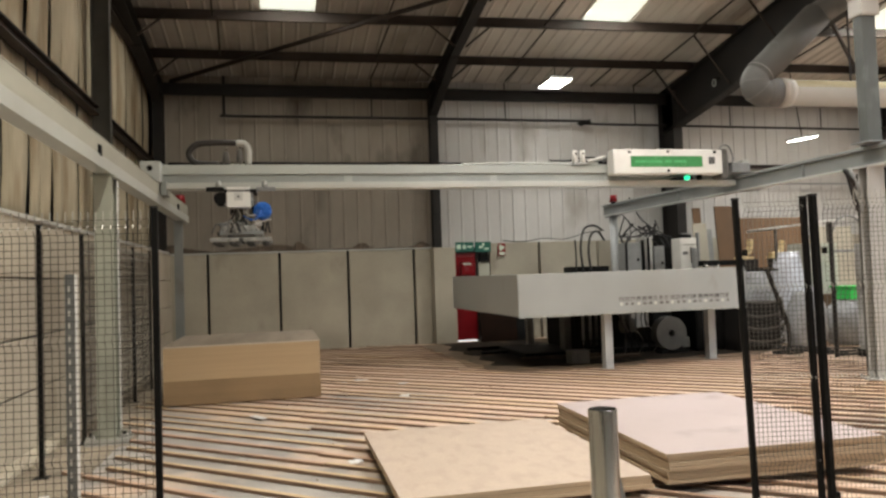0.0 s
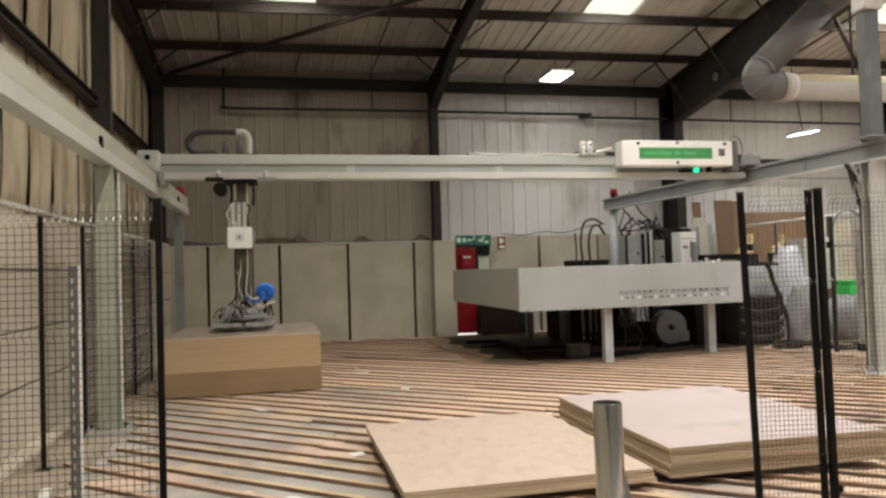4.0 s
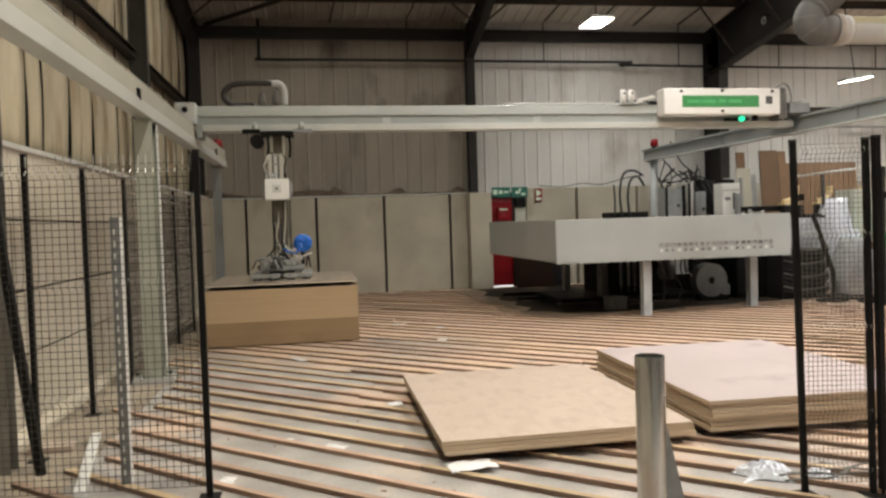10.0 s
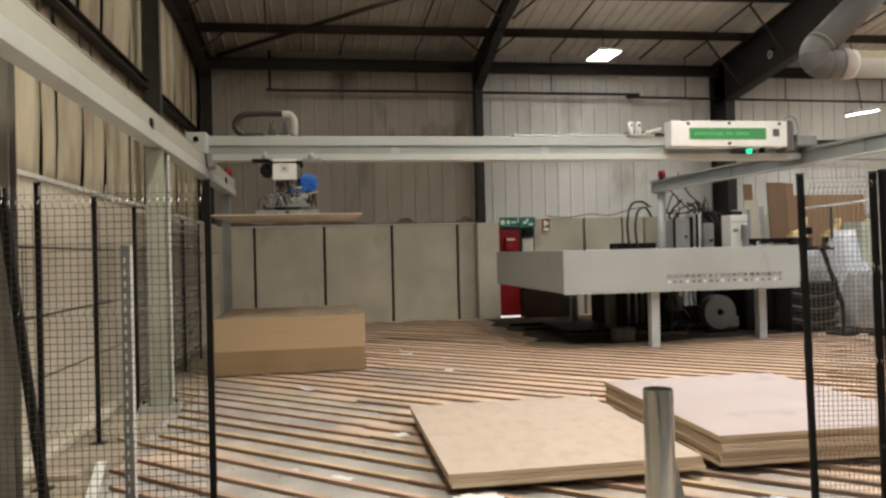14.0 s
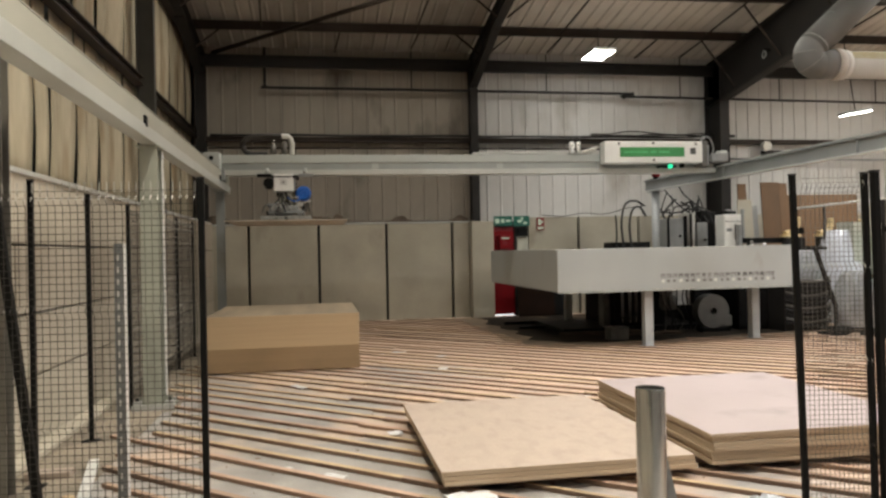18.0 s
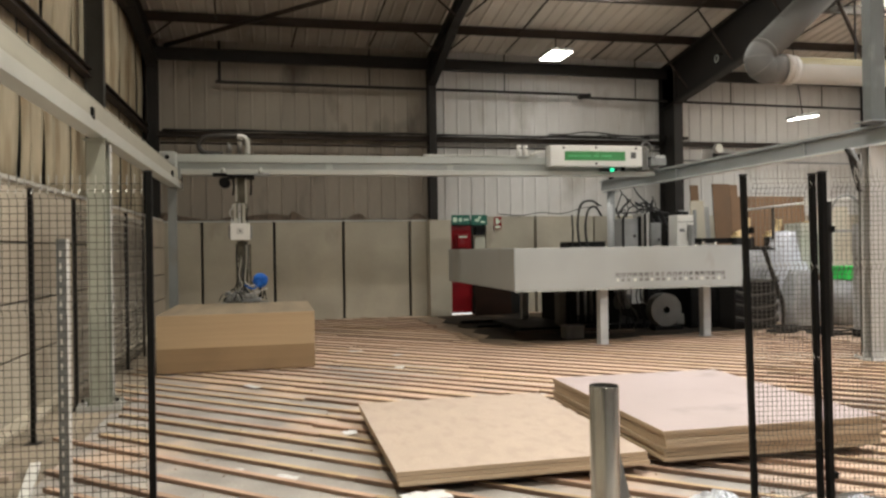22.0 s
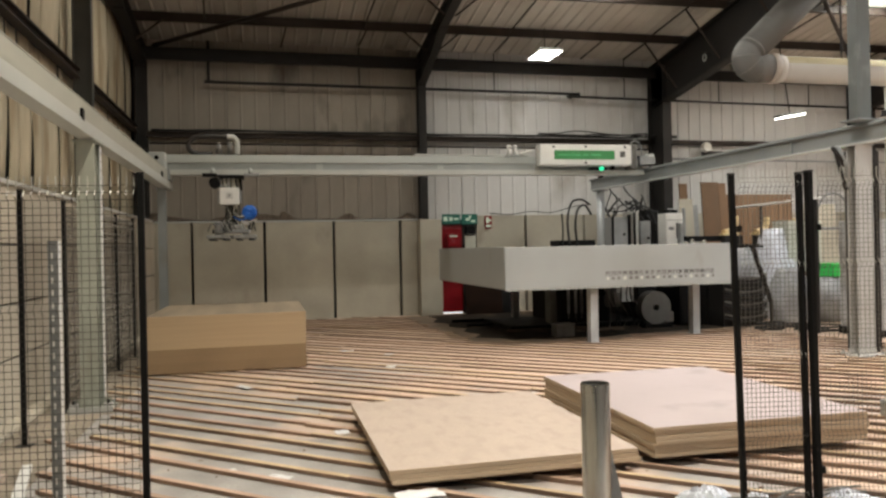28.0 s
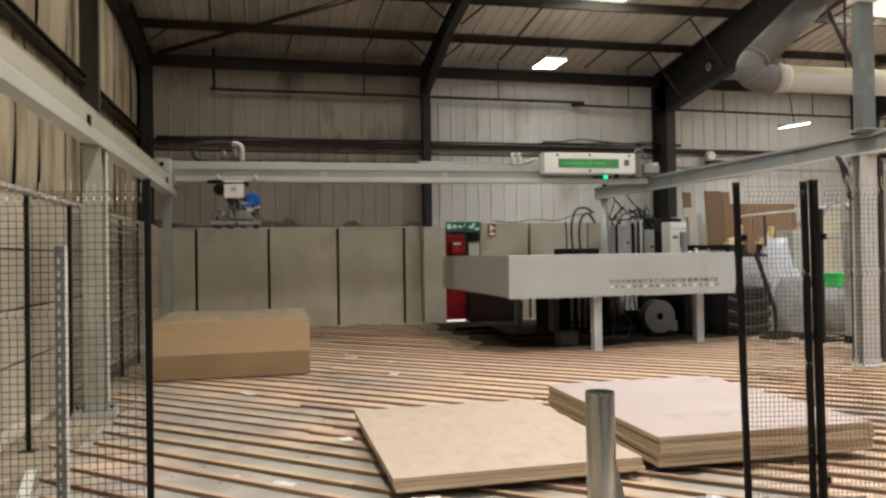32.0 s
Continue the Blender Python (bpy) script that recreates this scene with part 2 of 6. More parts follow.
    "dado_warm": material("dado_warm", (0.50, 0.455, 0.37), (0.39, 0.35, 0.28), 0.9, 0.85, bump=0.15, bump_scale=30, obj=0.04, fine=0.10, grime=((0.26, 0.22, 0.17), 1.3, 0.61, (1, 1, 0.6))),
    "column_paint": material("column_paint", (0.36, 0.375, 0.32), (0.27, 0.28, 0.24), 1.6, 0.5, fine=0.06, grime=((0.14, 0.125, 0.10), 2.4, 0.6, (1, 1, 0.4))),
    "duct_pale": material("duct_pale", (0.50, 0.49, 0.465), (0.41, 0.40, 0.37), 1.0, 0.55, fine=0.05, grime=((0.36, 0.315, 0.235), 0.7, 0.55, (0.3, 1, 1))),
    "galv_bright": material("galv_bright", (0.78, 0.78, 0.76), (0.66, 0.66, 0.64), 5, 0.4, metal=0.3),
    "sign_mid": material("sign_mid", (0.10, 0.42, 0.17), (0.07, 0.36, 0.13), 8, 0.5),
    "floor_dust": material("floor_dust", (0.31, 0.26, 0.20), (0.20, 0.17, 0.13), 1.6, 0.85, bump=0.3, bump_scale=40, fine=0.2, grime=((0.14, 0.115, 0.09), 1.8, 0.52, (1, 1, 1))),
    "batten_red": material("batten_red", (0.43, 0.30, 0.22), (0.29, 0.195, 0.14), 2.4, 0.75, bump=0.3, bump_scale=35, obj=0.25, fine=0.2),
    "hanger_grey": material("hanger_grey", (0.105, 0.115, 0.112), (0.08, 0.088, 0.084), 2.5, 0.55, metal=0.1, fine=0.08, grime=((0.14, 0.15, 0.145), 5, 0.55, (1, 1, 0.5))),
    "wire_mid": material("wire_mid", (0.13, 0.12, 0.103), (0.085, 0.078, 0.066), 8, 0.4, metal=0.2),
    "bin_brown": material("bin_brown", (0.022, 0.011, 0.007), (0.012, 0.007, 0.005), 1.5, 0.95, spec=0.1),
    "rail_cream": material("rail_cream", (0.40, 0.395, 0.335), (0.33, 0.325, 0.275), 1.4, 0.5, fine=0.05, grime=((0.25, 0.235, 0.19), 1.6, 0.62, (1, 0.25, 1))),
    "drive_dark": material("drive_dark", (0.13, 0.125, 0.115), (0.08, 0.078, 0.07), 6, 0.5),
    "dust_dark": material("dust_dark", (0.13, 0.098, 0.07), (0.06, 0.045, 0.033), 4, 0.95, fine=0.2),
    "mdf_side": material("mdf_side", (0.45, 0.35, 0.245), (0.38, 0.29, 0.20), 1.5, 0.8, fine=0.10, obj=0.08, stretch=(0.3, 0.3, 8)),
    "gable_steel": material("gable_steel", (0.20, 0.188, 0.162), (0.125, 0.117, 0.10), 2, 0.6, fine=0.1),
    "mdf_dull": material("mdf_dull", (0.50, 0.44, 0.36), (0.43, 0.375, 0.30), 1.6, 0.8, fine=0.08),
    "fan_grey": material("fan_grey", (0.13, 0.13, 0.12), (0.095, 0.095, 0.087), 3, 0.5, fine=0.08),
    "mast_pale": material("mast_pale", (0.52, 0.51, 0.44), (0.42, 0.41, 0.35), 4, 0.45, metal=0.2),
    "box_white": material("box_white", (0.76, 0.76, 0.73), (0.66, 0.66, 0.63), 1.6, 0.4, fine=0.05),
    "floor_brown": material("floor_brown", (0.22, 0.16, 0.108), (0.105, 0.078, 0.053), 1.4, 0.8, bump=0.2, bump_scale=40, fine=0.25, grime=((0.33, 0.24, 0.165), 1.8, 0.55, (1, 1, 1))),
    "film_grey": material("film_grey", (0.40, 0.41, 0.41), (0.29, 0.295, 0.295), 2.5, 0.3, bump=0.5, bump_scale=7, fine=0.10),
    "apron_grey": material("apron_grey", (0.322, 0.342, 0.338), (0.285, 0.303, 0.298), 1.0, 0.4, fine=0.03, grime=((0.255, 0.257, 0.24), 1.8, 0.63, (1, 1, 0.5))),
    "mdf_streak": material("mdf_streak", (0.29, 0.225, 0.15), (0.18, 0.14, 0.095), 1.4, 0.7, stretch=(2.5, 0.25, 1), fine=0.10),
    "roof_dark": material("roof_dark", (0.36, 0.335, 0.295), (0.25, 0.225, 0.195), 0.6, 0.65, fine=0.08, grime=((0.15, 0.13, 0.105), 0.8, 0.56, (1, 0.3, 1))),
    "gable_dark": material("gable_dark", (0.055, 0.053, 0.045), (0.032, 0.031, 0.026), 2, 0.6, fine=0.1),
    "wire_dull": material("wire_dull", (0.24, 0.235, 0.21), (0.16, 0.155, 0.14), 8, 0.5),
    "seam_grey": material("seam_grey", (0.16, 0.158, 0.15), (0.11, 0.108, 0.10), 6, 0.6),
    "flange_brown": material("flange_brown", (0.38, 0.35, 0.31), (0.29, 0.26, 0.225), 5, 0.6),
    "pipe_dust": material("pipe_dust", (0.40, 0.35, 0.215), (0.33, 0.285, 0.17), 1.6, 0.9, fine=0.15, stretch=(0.3, 1, 1)),
    "rail_lit": material("rail_lit", (0.48, 0.50, 0.49), (0.40, 0.42, 0.41), 1.5, 0.4, metal=0.15, fine=0.06),
    "column_pale": material("column_pale", (0.40, 0.40, 0.385), (0.32, 0.32, 0.305), 1.8, 0.45, fine=0.06, grime=((0.22, 0.21, 0.19), 2.4, 0.6, (1, 1, 0.4))),
    "gilt": material("gilt", (0.68, 0.55, 0.32), (0.50, 0.36, 0.16), 4, 0.5),
}


# ---- mesh helpers ----
def box(bm, x0, x1, y0, y1, z0, z1, bevel=0.0, m=None):
    """Adds a box, its edges bevelled where asked."""
    vs = [bm.verts.new((x, y, z)) for z in (z0, z1) for x, y in ((x0, y0), (x1, y0), (x1, y1), (x0, y1))]
    fs = [(3, 2, 1, 0), (4, 5, 6, 7), (0, 1, 5, 4), (1, 2, 6, 5), (2, 3, 7, 6), (3, 0, 4, 7)]
    faces = [bm.faces.new([vs[i] for i in f]) for f in fs]
    if m is not None:
        bmesh.ops.transform(bm, matrix=m, verts=vs)
    if bevel:
        edges = list({e for f in faces for e in f.edges})
        bmesh.ops.bevel(bm, geom=edges, offset=bevel, segments=2, affect="EDGES", profile=0.6)
    return bm


def tube(bm, a, b, r, sides=12, r2=None, caps=True):
    """Adds a cylinder or cone from a to b."""
    a, b = Vector(a), Vector(b)
    r2 = r if r2 is None else r2
    q = (b - a).to_track_quat("Z", "Y")
    ring = []
    for p, rad in ((a, r), (b, r2)):
        ring.append([bm.verts.new(p + q @ Vector((rad * math.cos(i * math.tau / sides), rad * math.sin(i * math.tau / sides), 0))) for i in range(sides)])
    for i in range(sides):
        f = bm.faces.new((ring[0][i], ring[0][(i + 1) % sides], ring[1][(i + 1) % sides], ring[1][i]))
        f.smooth = sides > 6
    if caps:
        bm.faces.new(ring[0][::-1])
        bm.faces.new(ring[1])
    return bm


def sweep(bm, pts, r, sides=8):
    """Adds a bent pipe or cable along points."""
    pts = [Vector(p) for p in pts]
    rings = []
    for i, p in enumerate(pts):
        d = (pts[min(i + 1, len(pts) - 1)] - pts[max(i - 1, 0)]).normalized()
        side = d.cross(Vector((0.31, 0.17, 0.93)))
        side.normalize()
        up = side.cross(d)
        rings.append([bm.verts.new(p + r * (math.cos(k * math.tau / sides) * side + math.sin(k * math.tau / sides) * up)) for k in range(sides)])
    for u, v in zip(rings, rings[1:]):
        for k in range(sides):
            f = bm.faces.new((u[k], u[(k + 1) % sides], v[(k + 1) % sides], v[k]))
            f.smooth = True
    bm.faces.new(rings[0][::-1])
    bm.faces.new(rings[-1])
    return bm


def curve_points(pts, n=8):
    """Catmull-Rom points through the given ones."""
    p = [Vector(q) for q in pts]
    p = [2 * p[0] - p[1]] + p + [2 * p[-1] - p[-2]]
    out = []
    for i in range(1, len(p) - 2):
        for k in range(n):
            t = k / n
            out.append(0.5 * (2 * p[i] + (p[i + 1] - p[i - 1]) * t + (2 * p[i - 1] - 5 * p[i] + 4 * p[i + 1] - p[i + 2]) * t * t
                              + (3 * p[i] - p[i - 1] - 3 * p[i + 1] + p[i + 2]) * t ** 3))
    return out + [p[-2]]


def link_mesh(name, bm, mat, shared=None):
    me = bpy.data.meshes.new(name)
    bmesh.ops.recalc_face_normals(bm, faces=bm.faces)
    bm.to_mesh(me)
    bm.free()
    me.materials.append(M[mat])
    return me


def part(name, bm, mat, parent=None, label="", m=None):
    """Links a bmesh as one mesh object under a thing or a part."""
    ob = new(name, link_mesh(name, bm, mat) if isinstance(bm, bmesh.types.BMesh) else bm)
    if parent is not None:
        ob.parent = parent
    if m is not None:
        ob.matrix_basis = m
    if label:
        ob["label"] = label
    return ob


def thing(name, m, label, category, group="", kind=""):
    ob = new(name)
    ob.matrix_basis = m
    return tagged(ob, label, category, group, kind)


def single(name, bm, mat, label, category, group="", kind="", m=None):
    ob = part(name, bm, mat, None, "", m)
    return tagged(ob, label, category, group, kind)


def nb():
    return bmesh.new()


I = Matrix.Identity(4)


def i_beam(bm, a, b, h, w, tf=0.02, tw=0.015, up=(0, 0, 1)):
    """Adds an H-section from a to b: h deep along up, w wide."""
    a, b, up = Vector(a), Vector(b), Vector(up)
    d = (b - a).normalized()
    side = d.cross(up).normalized()
    up = side.cross(d).normalized()
    m = Matrix((side, d, up)).transposed().to_4x4()
    m.translation = a
    n = (b - a).length
    x1, x2, z1, z2 = w / 2, tw / 2, h / 2, h / 2 - tf
    prof = [(-x1, -z1), (x1, -z1), (x1, -z2), (x2, -z2), (x2, z2), (x1, z2), (x1, z1), (-x1, z1), (-x1, z2), (-x2, z2), (-x2, -z2), (-x1, -z2)]
    ends = [[bm.verts.new(m @ Vector((px, y, pz))) for px, pz in prof] for y in (0, n)]
    for k in range(12):
        bm.faces.new((ends[0][k], ends[0][(k + 1) % 12], ends[1][(k + 1) % 12], ends[1][k]))
    for e in ends:
        for q in ((0, 1, 2, 3, 10, 11), (3, 4, 9, 10), (4, 5, 6, 7, 8, 9)):
            bm.faces.new([e[k] for k in q])
    return bm


# ---- the building ----
XL, XR, YB, YF = -4.95, 24.0, 20.0, -12.0
RIDGE_Y, EAVES, SLOPE = 4.0, 7.1, 0.148


def roof_z(y):
    """Underside of the roof's purlins."""
    return EAVES + SLOPE * (19.8 - max(y, 2 * RIDGE_Y - y))


floor = single("floor", box(nb(), XL, XR, YF, YB, -0.2, 0.0), "concrete", "grey dusty concrete workshop floor with stains", "floor", kind="structure")


def corrugated(width, height, pitch=0.38, depth=0.022, base=0.02):
    """A ribbed sheet in x and z with its thickness along +y."""
    bm = nb()
    xs, ys = [], []
    k = 0
    x = 0.0
    while x < width - 0.01:
        for dx, dy in ((0.0, 0.0), (pitch - 0.065, 0.0), (pitch - 0.05, depth), (pitch - 0.02, depth)):
            if x + dx <= width:
                xs.append(x + dx)
                ys.append(dy)
        x += pitch
    xs.append(width)
    ys.append(0.0)
    lo = [bm.verts.new((x, -y + depth, 0)) for x, y in zip(xs, ys)]
    hi = [bm.verts.new((x, -y + depth, height)) for x, y in zip(xs, ys)]
    lo2 = [bm.verts.new((x, -y + depth + base, 0)) for x, y in zip(xs, ys)]
    hi2 = [bm.verts.new((x, -y + depth + base, height)) for x, y in zip(xs, ys)]
    for i in range(len(xs) - 1):
        bm.faces.new((lo[i], lo[i + 1], hi[i + 1], hi[i]))
        bm.faces.new((lo2[i + 1], lo2[i], hi2[i], hi2[i + 1]))
    return bm


wall_north = single("wall_north", box(nb(), XL - 0.3, XR, YB + 0.1, YB + 0.3, -0.2, 7.6), "dado_dark", "ribbed pale grey metal cladding above a low concrete wall", "wall", kind="structure")
sheet_me = link_mesh("cladding_sheet", corrugated(1.135, 4.7), "cladding")
# left bay sheets: brown grime, and the bay's weaker light put into the colour
dim_me = link_mesh("cladding_sheet", corrugated(1.135, 4.7), "cladding_dirty_dim")
random.seed(2)
for i in range(26):
    part("cladding_sheet", dim_me if i < 7 else sheet_me, "cladding", wall_north, m=pose(XL + i * 1.14 - (0.5 if i > 6 else 0.0) + random.uniform(-0.003, 0.003), YB + 0.03 + random.uniform(0, 0.006) + (0.03 if i == 6 else 0.0), 2.62))
# precast dado panels with dark joints
DADO = [-4.93, -3.60, -1.79, 0.01, 1.81]
for x0, x1 in zip(DADO, DADO[1:]):
    part("concrete_panel", box(nb(), x0 + 0.035, x1 - 0.035, YB - 0.12, YB + 0.09, 0.0, 2.6, 0.012), "dado", wall_north)
part("concrete_panel", box(nb(), 1.845, 2.28, YB - 0.12, YB + 0.09, 0.0, 2.6, 0.012), "dado", wall_north)
part("concrete_panel", box(nb(), 2.30, 2.90, YB - 0.43, YB + 0.09, 0.0, 2.62, 0.012), "dado", wall_north)
for x0, x1 in ((3.98, 5.4), (5.47, 7.2), (7.27, 9.0), (9.07, 10.8), (10.87, 12.6), (12.67, 14.4), (14.47, 16.2), (16.27, 18), (18.07, 20), (20.07, 23.9)):
    part("concrete_panel", box(nb(), x0, x1, YB - 0.12, YB + 0.09, 0.0, 2.72, 0.012), "dado", wall_north)
part("capping", box(nb(), XL, 2.3, YB - 0.14, YB + 0.04, 2.604, 2.64, 0.006), "white_paint", wall_north, "pale metal capping strip")

drift = nb()
random.seed(41)
prev = None
for k in range(150):
    x = XL + 0.1 + k * 0.05
    mound = max(0.0, math.sin(k * 0.071 + 0.9) * math.sin(k * 0.033 + 2.1)) + 0.7 * max(0.0, math.sin(k * 0.19 + 0.4)) ** 3 * (0.3 if k < 70 else 1.0)
    h = 0.02 + 0.20 * mound + random.uniform(0, 0.03)
    row = [drift.verts.new((x, YB - 0.11, 2.641)), drift.verts.new((x, YB - 0.05 + random.uniform(-0.02, 0.02), 2.641 + h * random.uniform(0.45, 0.7))), drift.verts.new((x, YB + 0.02, 2.641 + h))]
    if prev:
        for a in (0, 1):
            drift.faces.new((prev[a], row[a], row[a + 1], prev[a + 1]))
    prev = row
part("dust_drift", drift, "dust_dark", wall_north, "dark dust lying along the ledge")
wall_west = single("wall_west", box(nb(), XL - 0.3, XL - 0.1, YF, YB + 0.1, -0.2, 9.6), "dado_dark", "brownish lined wall over stacked concrete panels", "wall", kind="structure")
wall_east = single("wall_east", box(nb(), XR, XR + 0.2, YF, YB + 0.3, -0.2, 9.6), "cladding", "plain pale wall", "wall", kind="structure")
wall_south = single("wall_south", box(nb(), XL - 0.3, XR + 0.2, YF - 0.2, YF, -0.2, 9.6), "cladding", "plain pale wall", "wall", kind="structure")
random.seed(11)
for y0, y1 in ((YF, -6.5), (-6.5, 0.6), (0.6, 7.45), (7.45, 13.7), (13.7, YB - 0.13)):
    for z0, z1 in ((0.0, 0.692), (0.716, 1.292), (1.316, 1.952), (1.972, 2.615)):
        part("concrete_panel", box(nb(), XL - 0.098, XL + 0.445 + random.uniform(0, 0.012), y0 + 0.01, y1 - 0.01, z0, z1, 0.008), "dado_warm", wall_west)


def lining_sheet(w, h, lean, bow):
    """A thin warped sheet standing in y and z, its edges curling off the wall."""
    bm = nb()
    n, k = 5, 8
    grid = []
    for side in (0.0, -0.012):
        rows = []
        for a in range(k + 1):
            row = []
            for c in range(n + 1):
                u, v = c / n, a / k
                out = bow * (2 * u - 1) ** 2 * (0.4 + 0.6 * math.sin(3.0 * v + lean * 40)) + 0.008 * math.sin(7 * v + 5 * u)
                row.append(bm.verts.new((max(0.0, out) + side, u * w + lean * v + 0.012 * math.sin(4 * v + lean * 90), v * h)))
            rows.append(row)
        grid.append(rows)
    for s_ in (0, 1):
        for a in range(k):
            for c in range(n):
                g = grid[s_]
                f = bm.faces.new((g[a][c], g[a][c + 1], g[a + 1][c + 1], g[a + 1][c]))
                f.smooth = True
    for a in range(k):
        for c in (0, n):
            bm.faces.new((grid[0][a][c], grid[0][a + 1][c], grid[1][a + 1][c], grid[1][a][c]))
    for c in range(n):
        for a in (0, k):
            bm.faces.new((grid[0][a][c], grid[0][a][c + 1], grid[1][a][c + 1], grid[1][a][c]))
    return bm


y = 1.0
while y < YB - 0.2:
    w = min(random.choice((0.48, 0.5, 0.95, 1.0)), YB - 0.15 - y)
    for z0, h in ((2.66 + random.uniform(0, 0.06), 2.2), (5.02, 2.3)):
        gap = random.choice((0.02, 0.04, 0.07, 0.10))
        part("lining_sheet", lining_sheet(w - gap, h, random.uniform(-0.02, 0.02), random.uniform(0.0, 0.05)), "lining", wall_west, m=pose(XL - 0.03, y, z0))
    y += w
for z in (4.92, 7.2):
    single("wall_girt", i_beam(nb(), (XL + 0.1, 0.5, z), (XL + 0.1, YB - 0.45, z), 0.16, 0.16), "steel_brown", "dark brown steel girt along the lined wall", "girt", "wall girts")
single("gable_column", i_beam(nb(), (-4.215, 6.34, 0.008), (-4.215, 6.34, roof_z(6.34) - 0.02), 0.16, 0.16, up=(0, 1, 0)), "gable_steel", "grey-brown steel column standing before the lined wall", "column", "gable columns")
for y in (0.7, 13.8):
    single("gable_column", i_beam(nb(), (XL + 0.22, y, 2.65), (XL + 0.22, y, roof_z(y) - 0.02), 0.30, 0.16, up=(1, 0, 0)), "gable_dark", "dark painted steel column against the lined wall", "column", "gable columns")


dust = nb()
box(dust, XL + 0.46, -3.62, YF + 0.1, 9.3, 0.0005, 0.006)
box(dust, XL + 0.46, -3.5, 9.3, 18.5, 0.0005, 0.006)
single("floor_edge", dust, "floor_dust", "strip of dirty floor covered with brown sawdust along the wall", "floor", kind="structure")
part("kerb", box(nb(), XL + 0.46, XL + 0.65, YF + 0.1, YB - 0.9, 0.007, 0.07, 0.012), "dado_warm", wall_west)
part("capping", box(nb(), XL - 0.02, XL + 0.475, YF + 0.1, YB - 0.5, 2.617, 2.665, 0.006), "galv_bright", wall_west, "pale metal capping strip")


def roof_slab(bm, y0, y1, off, thick, x0=XL - 0.3, x1=XR + 0.2):
    vs = []
    for yy in (y0, y1):
        for zz in (off, off + thick):
            for x in (x0, x1):
                vs.append(bm.verts.new((x, yy, roof_z(yy) + zz)))
    for f in ((0, 1, 5, 4), (2, 6, 7, 3), (0, 4, 6, 2), (1, 3, 7, 5), (0, 2, 3, 1), (4, 5, 7, 6)):
        bm.faces.new([vs[i] for i in f])


def ribbed_roof():
    """Roof sheets with ribs running down the slope, on both sides of the ridge."""
    bm = nb()
    for x0, x1 in ((XL - 0.3, 2.45), (2.45, XR + 0.2)):
        roof_slab(bm, RIDGE_Y, YB + 0.3, 0.27, 0.1, x0, x1)
        roof_slab(bm, YF - 0.2, RIDGE_Y, 0.27, 0.1, x0, x1)
    x = XL
    while x < XR:
        for y0, y1 in ((RIDGE_Y, YB + 0.1), (YF, RIDGE_Y)):
            vs = [bm.verts.new((x + dx, yy, roof_z(yy) + dz)) for yy in (y0, y1) for dx, dz in ((0, 0.268), (0.03, 0.235), (0.06, 0.235), (0.09, 0.268))]
            for i in range(3):
                bm.faces.new((vs[i], vs[i + 1], vs[i + 5], vs[i + 4]))
        x += 0.333
    return bm


roof_bm = ribbed_roof()
# faces over the first bay take the darker roof colour
for f in roof_bm.faces:
    f.material_index = 1 if f.calc_center_median().x < 2.4 else 0
ceiling = single("ceiling", roof_bm, "roof", "pale ribbed metal roof sheets, darker over the first bay", "ceiling", kind="structure")
ceiling.data.materials.append(M["roof_dark"])

# steel frame: portal frames, eaves beam, purlins
def frame_section(x):
    """Column depth and width, rafter depth and haunch drop of the frame at x."""
    return (0.85, 0.28, 1.22, 0.03) if x > 9 else (0.36, 0.21, 0.40, 0.42) if x > 0 else (0.36, 0.24, 0.36, 0.2)


for x in (-4.72, 2.45, 9.55, 16.65, 23.5):
    fr = thing("portal_frame", I, "dark brown painted steel portal frame of the hall", "frame", "portal frames")
    deep, w, rd, drop = frame_section(x)
    yc = YB - 0.02 - deep / 2
    mid = rd / 2 + 0.02
    for side, y0, sy in ((1, YB, 1), (-1, YF, -1)):
        part("column", i_beam(nb(), (x, y0 - sy * (0.02 + deep / 2), 0), (x, y0 - sy * (0.02 + deep / 2), roof_z(YB) - 0.1), deep, w, up=(0, 1, 0)), "steel_dark", fr)
        ye = y0 - sy * 0.02
        part("rafter", i_beam(nb(), (x, ye, roof_z(ye) - mid), (x, RIDGE_Y, roof_z(RIDGE_Y) - mid), rd, w), "steel_dark", fr)
    hb = nb()
    y1 = YB - 0.02 - deep
    y2 = y1 - (6.5 if x > 9 else 2.6)
    hz = lambda yy: roof_z(yy) - rd - 0.02
    prof = [(y1, hz(y1) + 0.03), (y2, hz(y2) + 0.03), (y2, hz(y2) - 0.01), (y1, hz(y1) - drop)]
    v1 = [hb.verts.new((x - 0.01, p, q)) for p, q in prof]
    v2 = [hb.verts.new((x + 0.01, p, q)) for p, q in prof]
    hb.faces.new(v1)
    hb.faces.new(v2[::-1])
    for i in range(4):
        hb.faces.new((v1[i], v2[i], v2[(i + 1) % 4], v1[(i + 1) % 4]))
    a, b = prof[2], prof[3]
    v = [hb.verts.new((x + dx, p, q + dz)) for dz in (-0.001, -0.022) for dx, (p, q) in ((-w / 2, a), (w / 2, a), (w / 2, b), (-w / 2, b))]
    hb.faces.new(v[:4])
    hb.faces.new(v[4:][::-1])
    for i in range(4):
        hb.faces.new((v[i], v[i + 4], v[(i + 1) % 4 + 4], v[(i + 1) % 4]))
    part("haunch", hb, "steel_dark", fr)
eye = thing("lifting_eye", pose(9.38, 17.0, 6.62), "small steel lifting ring hanging on the rafter's web", "ring")
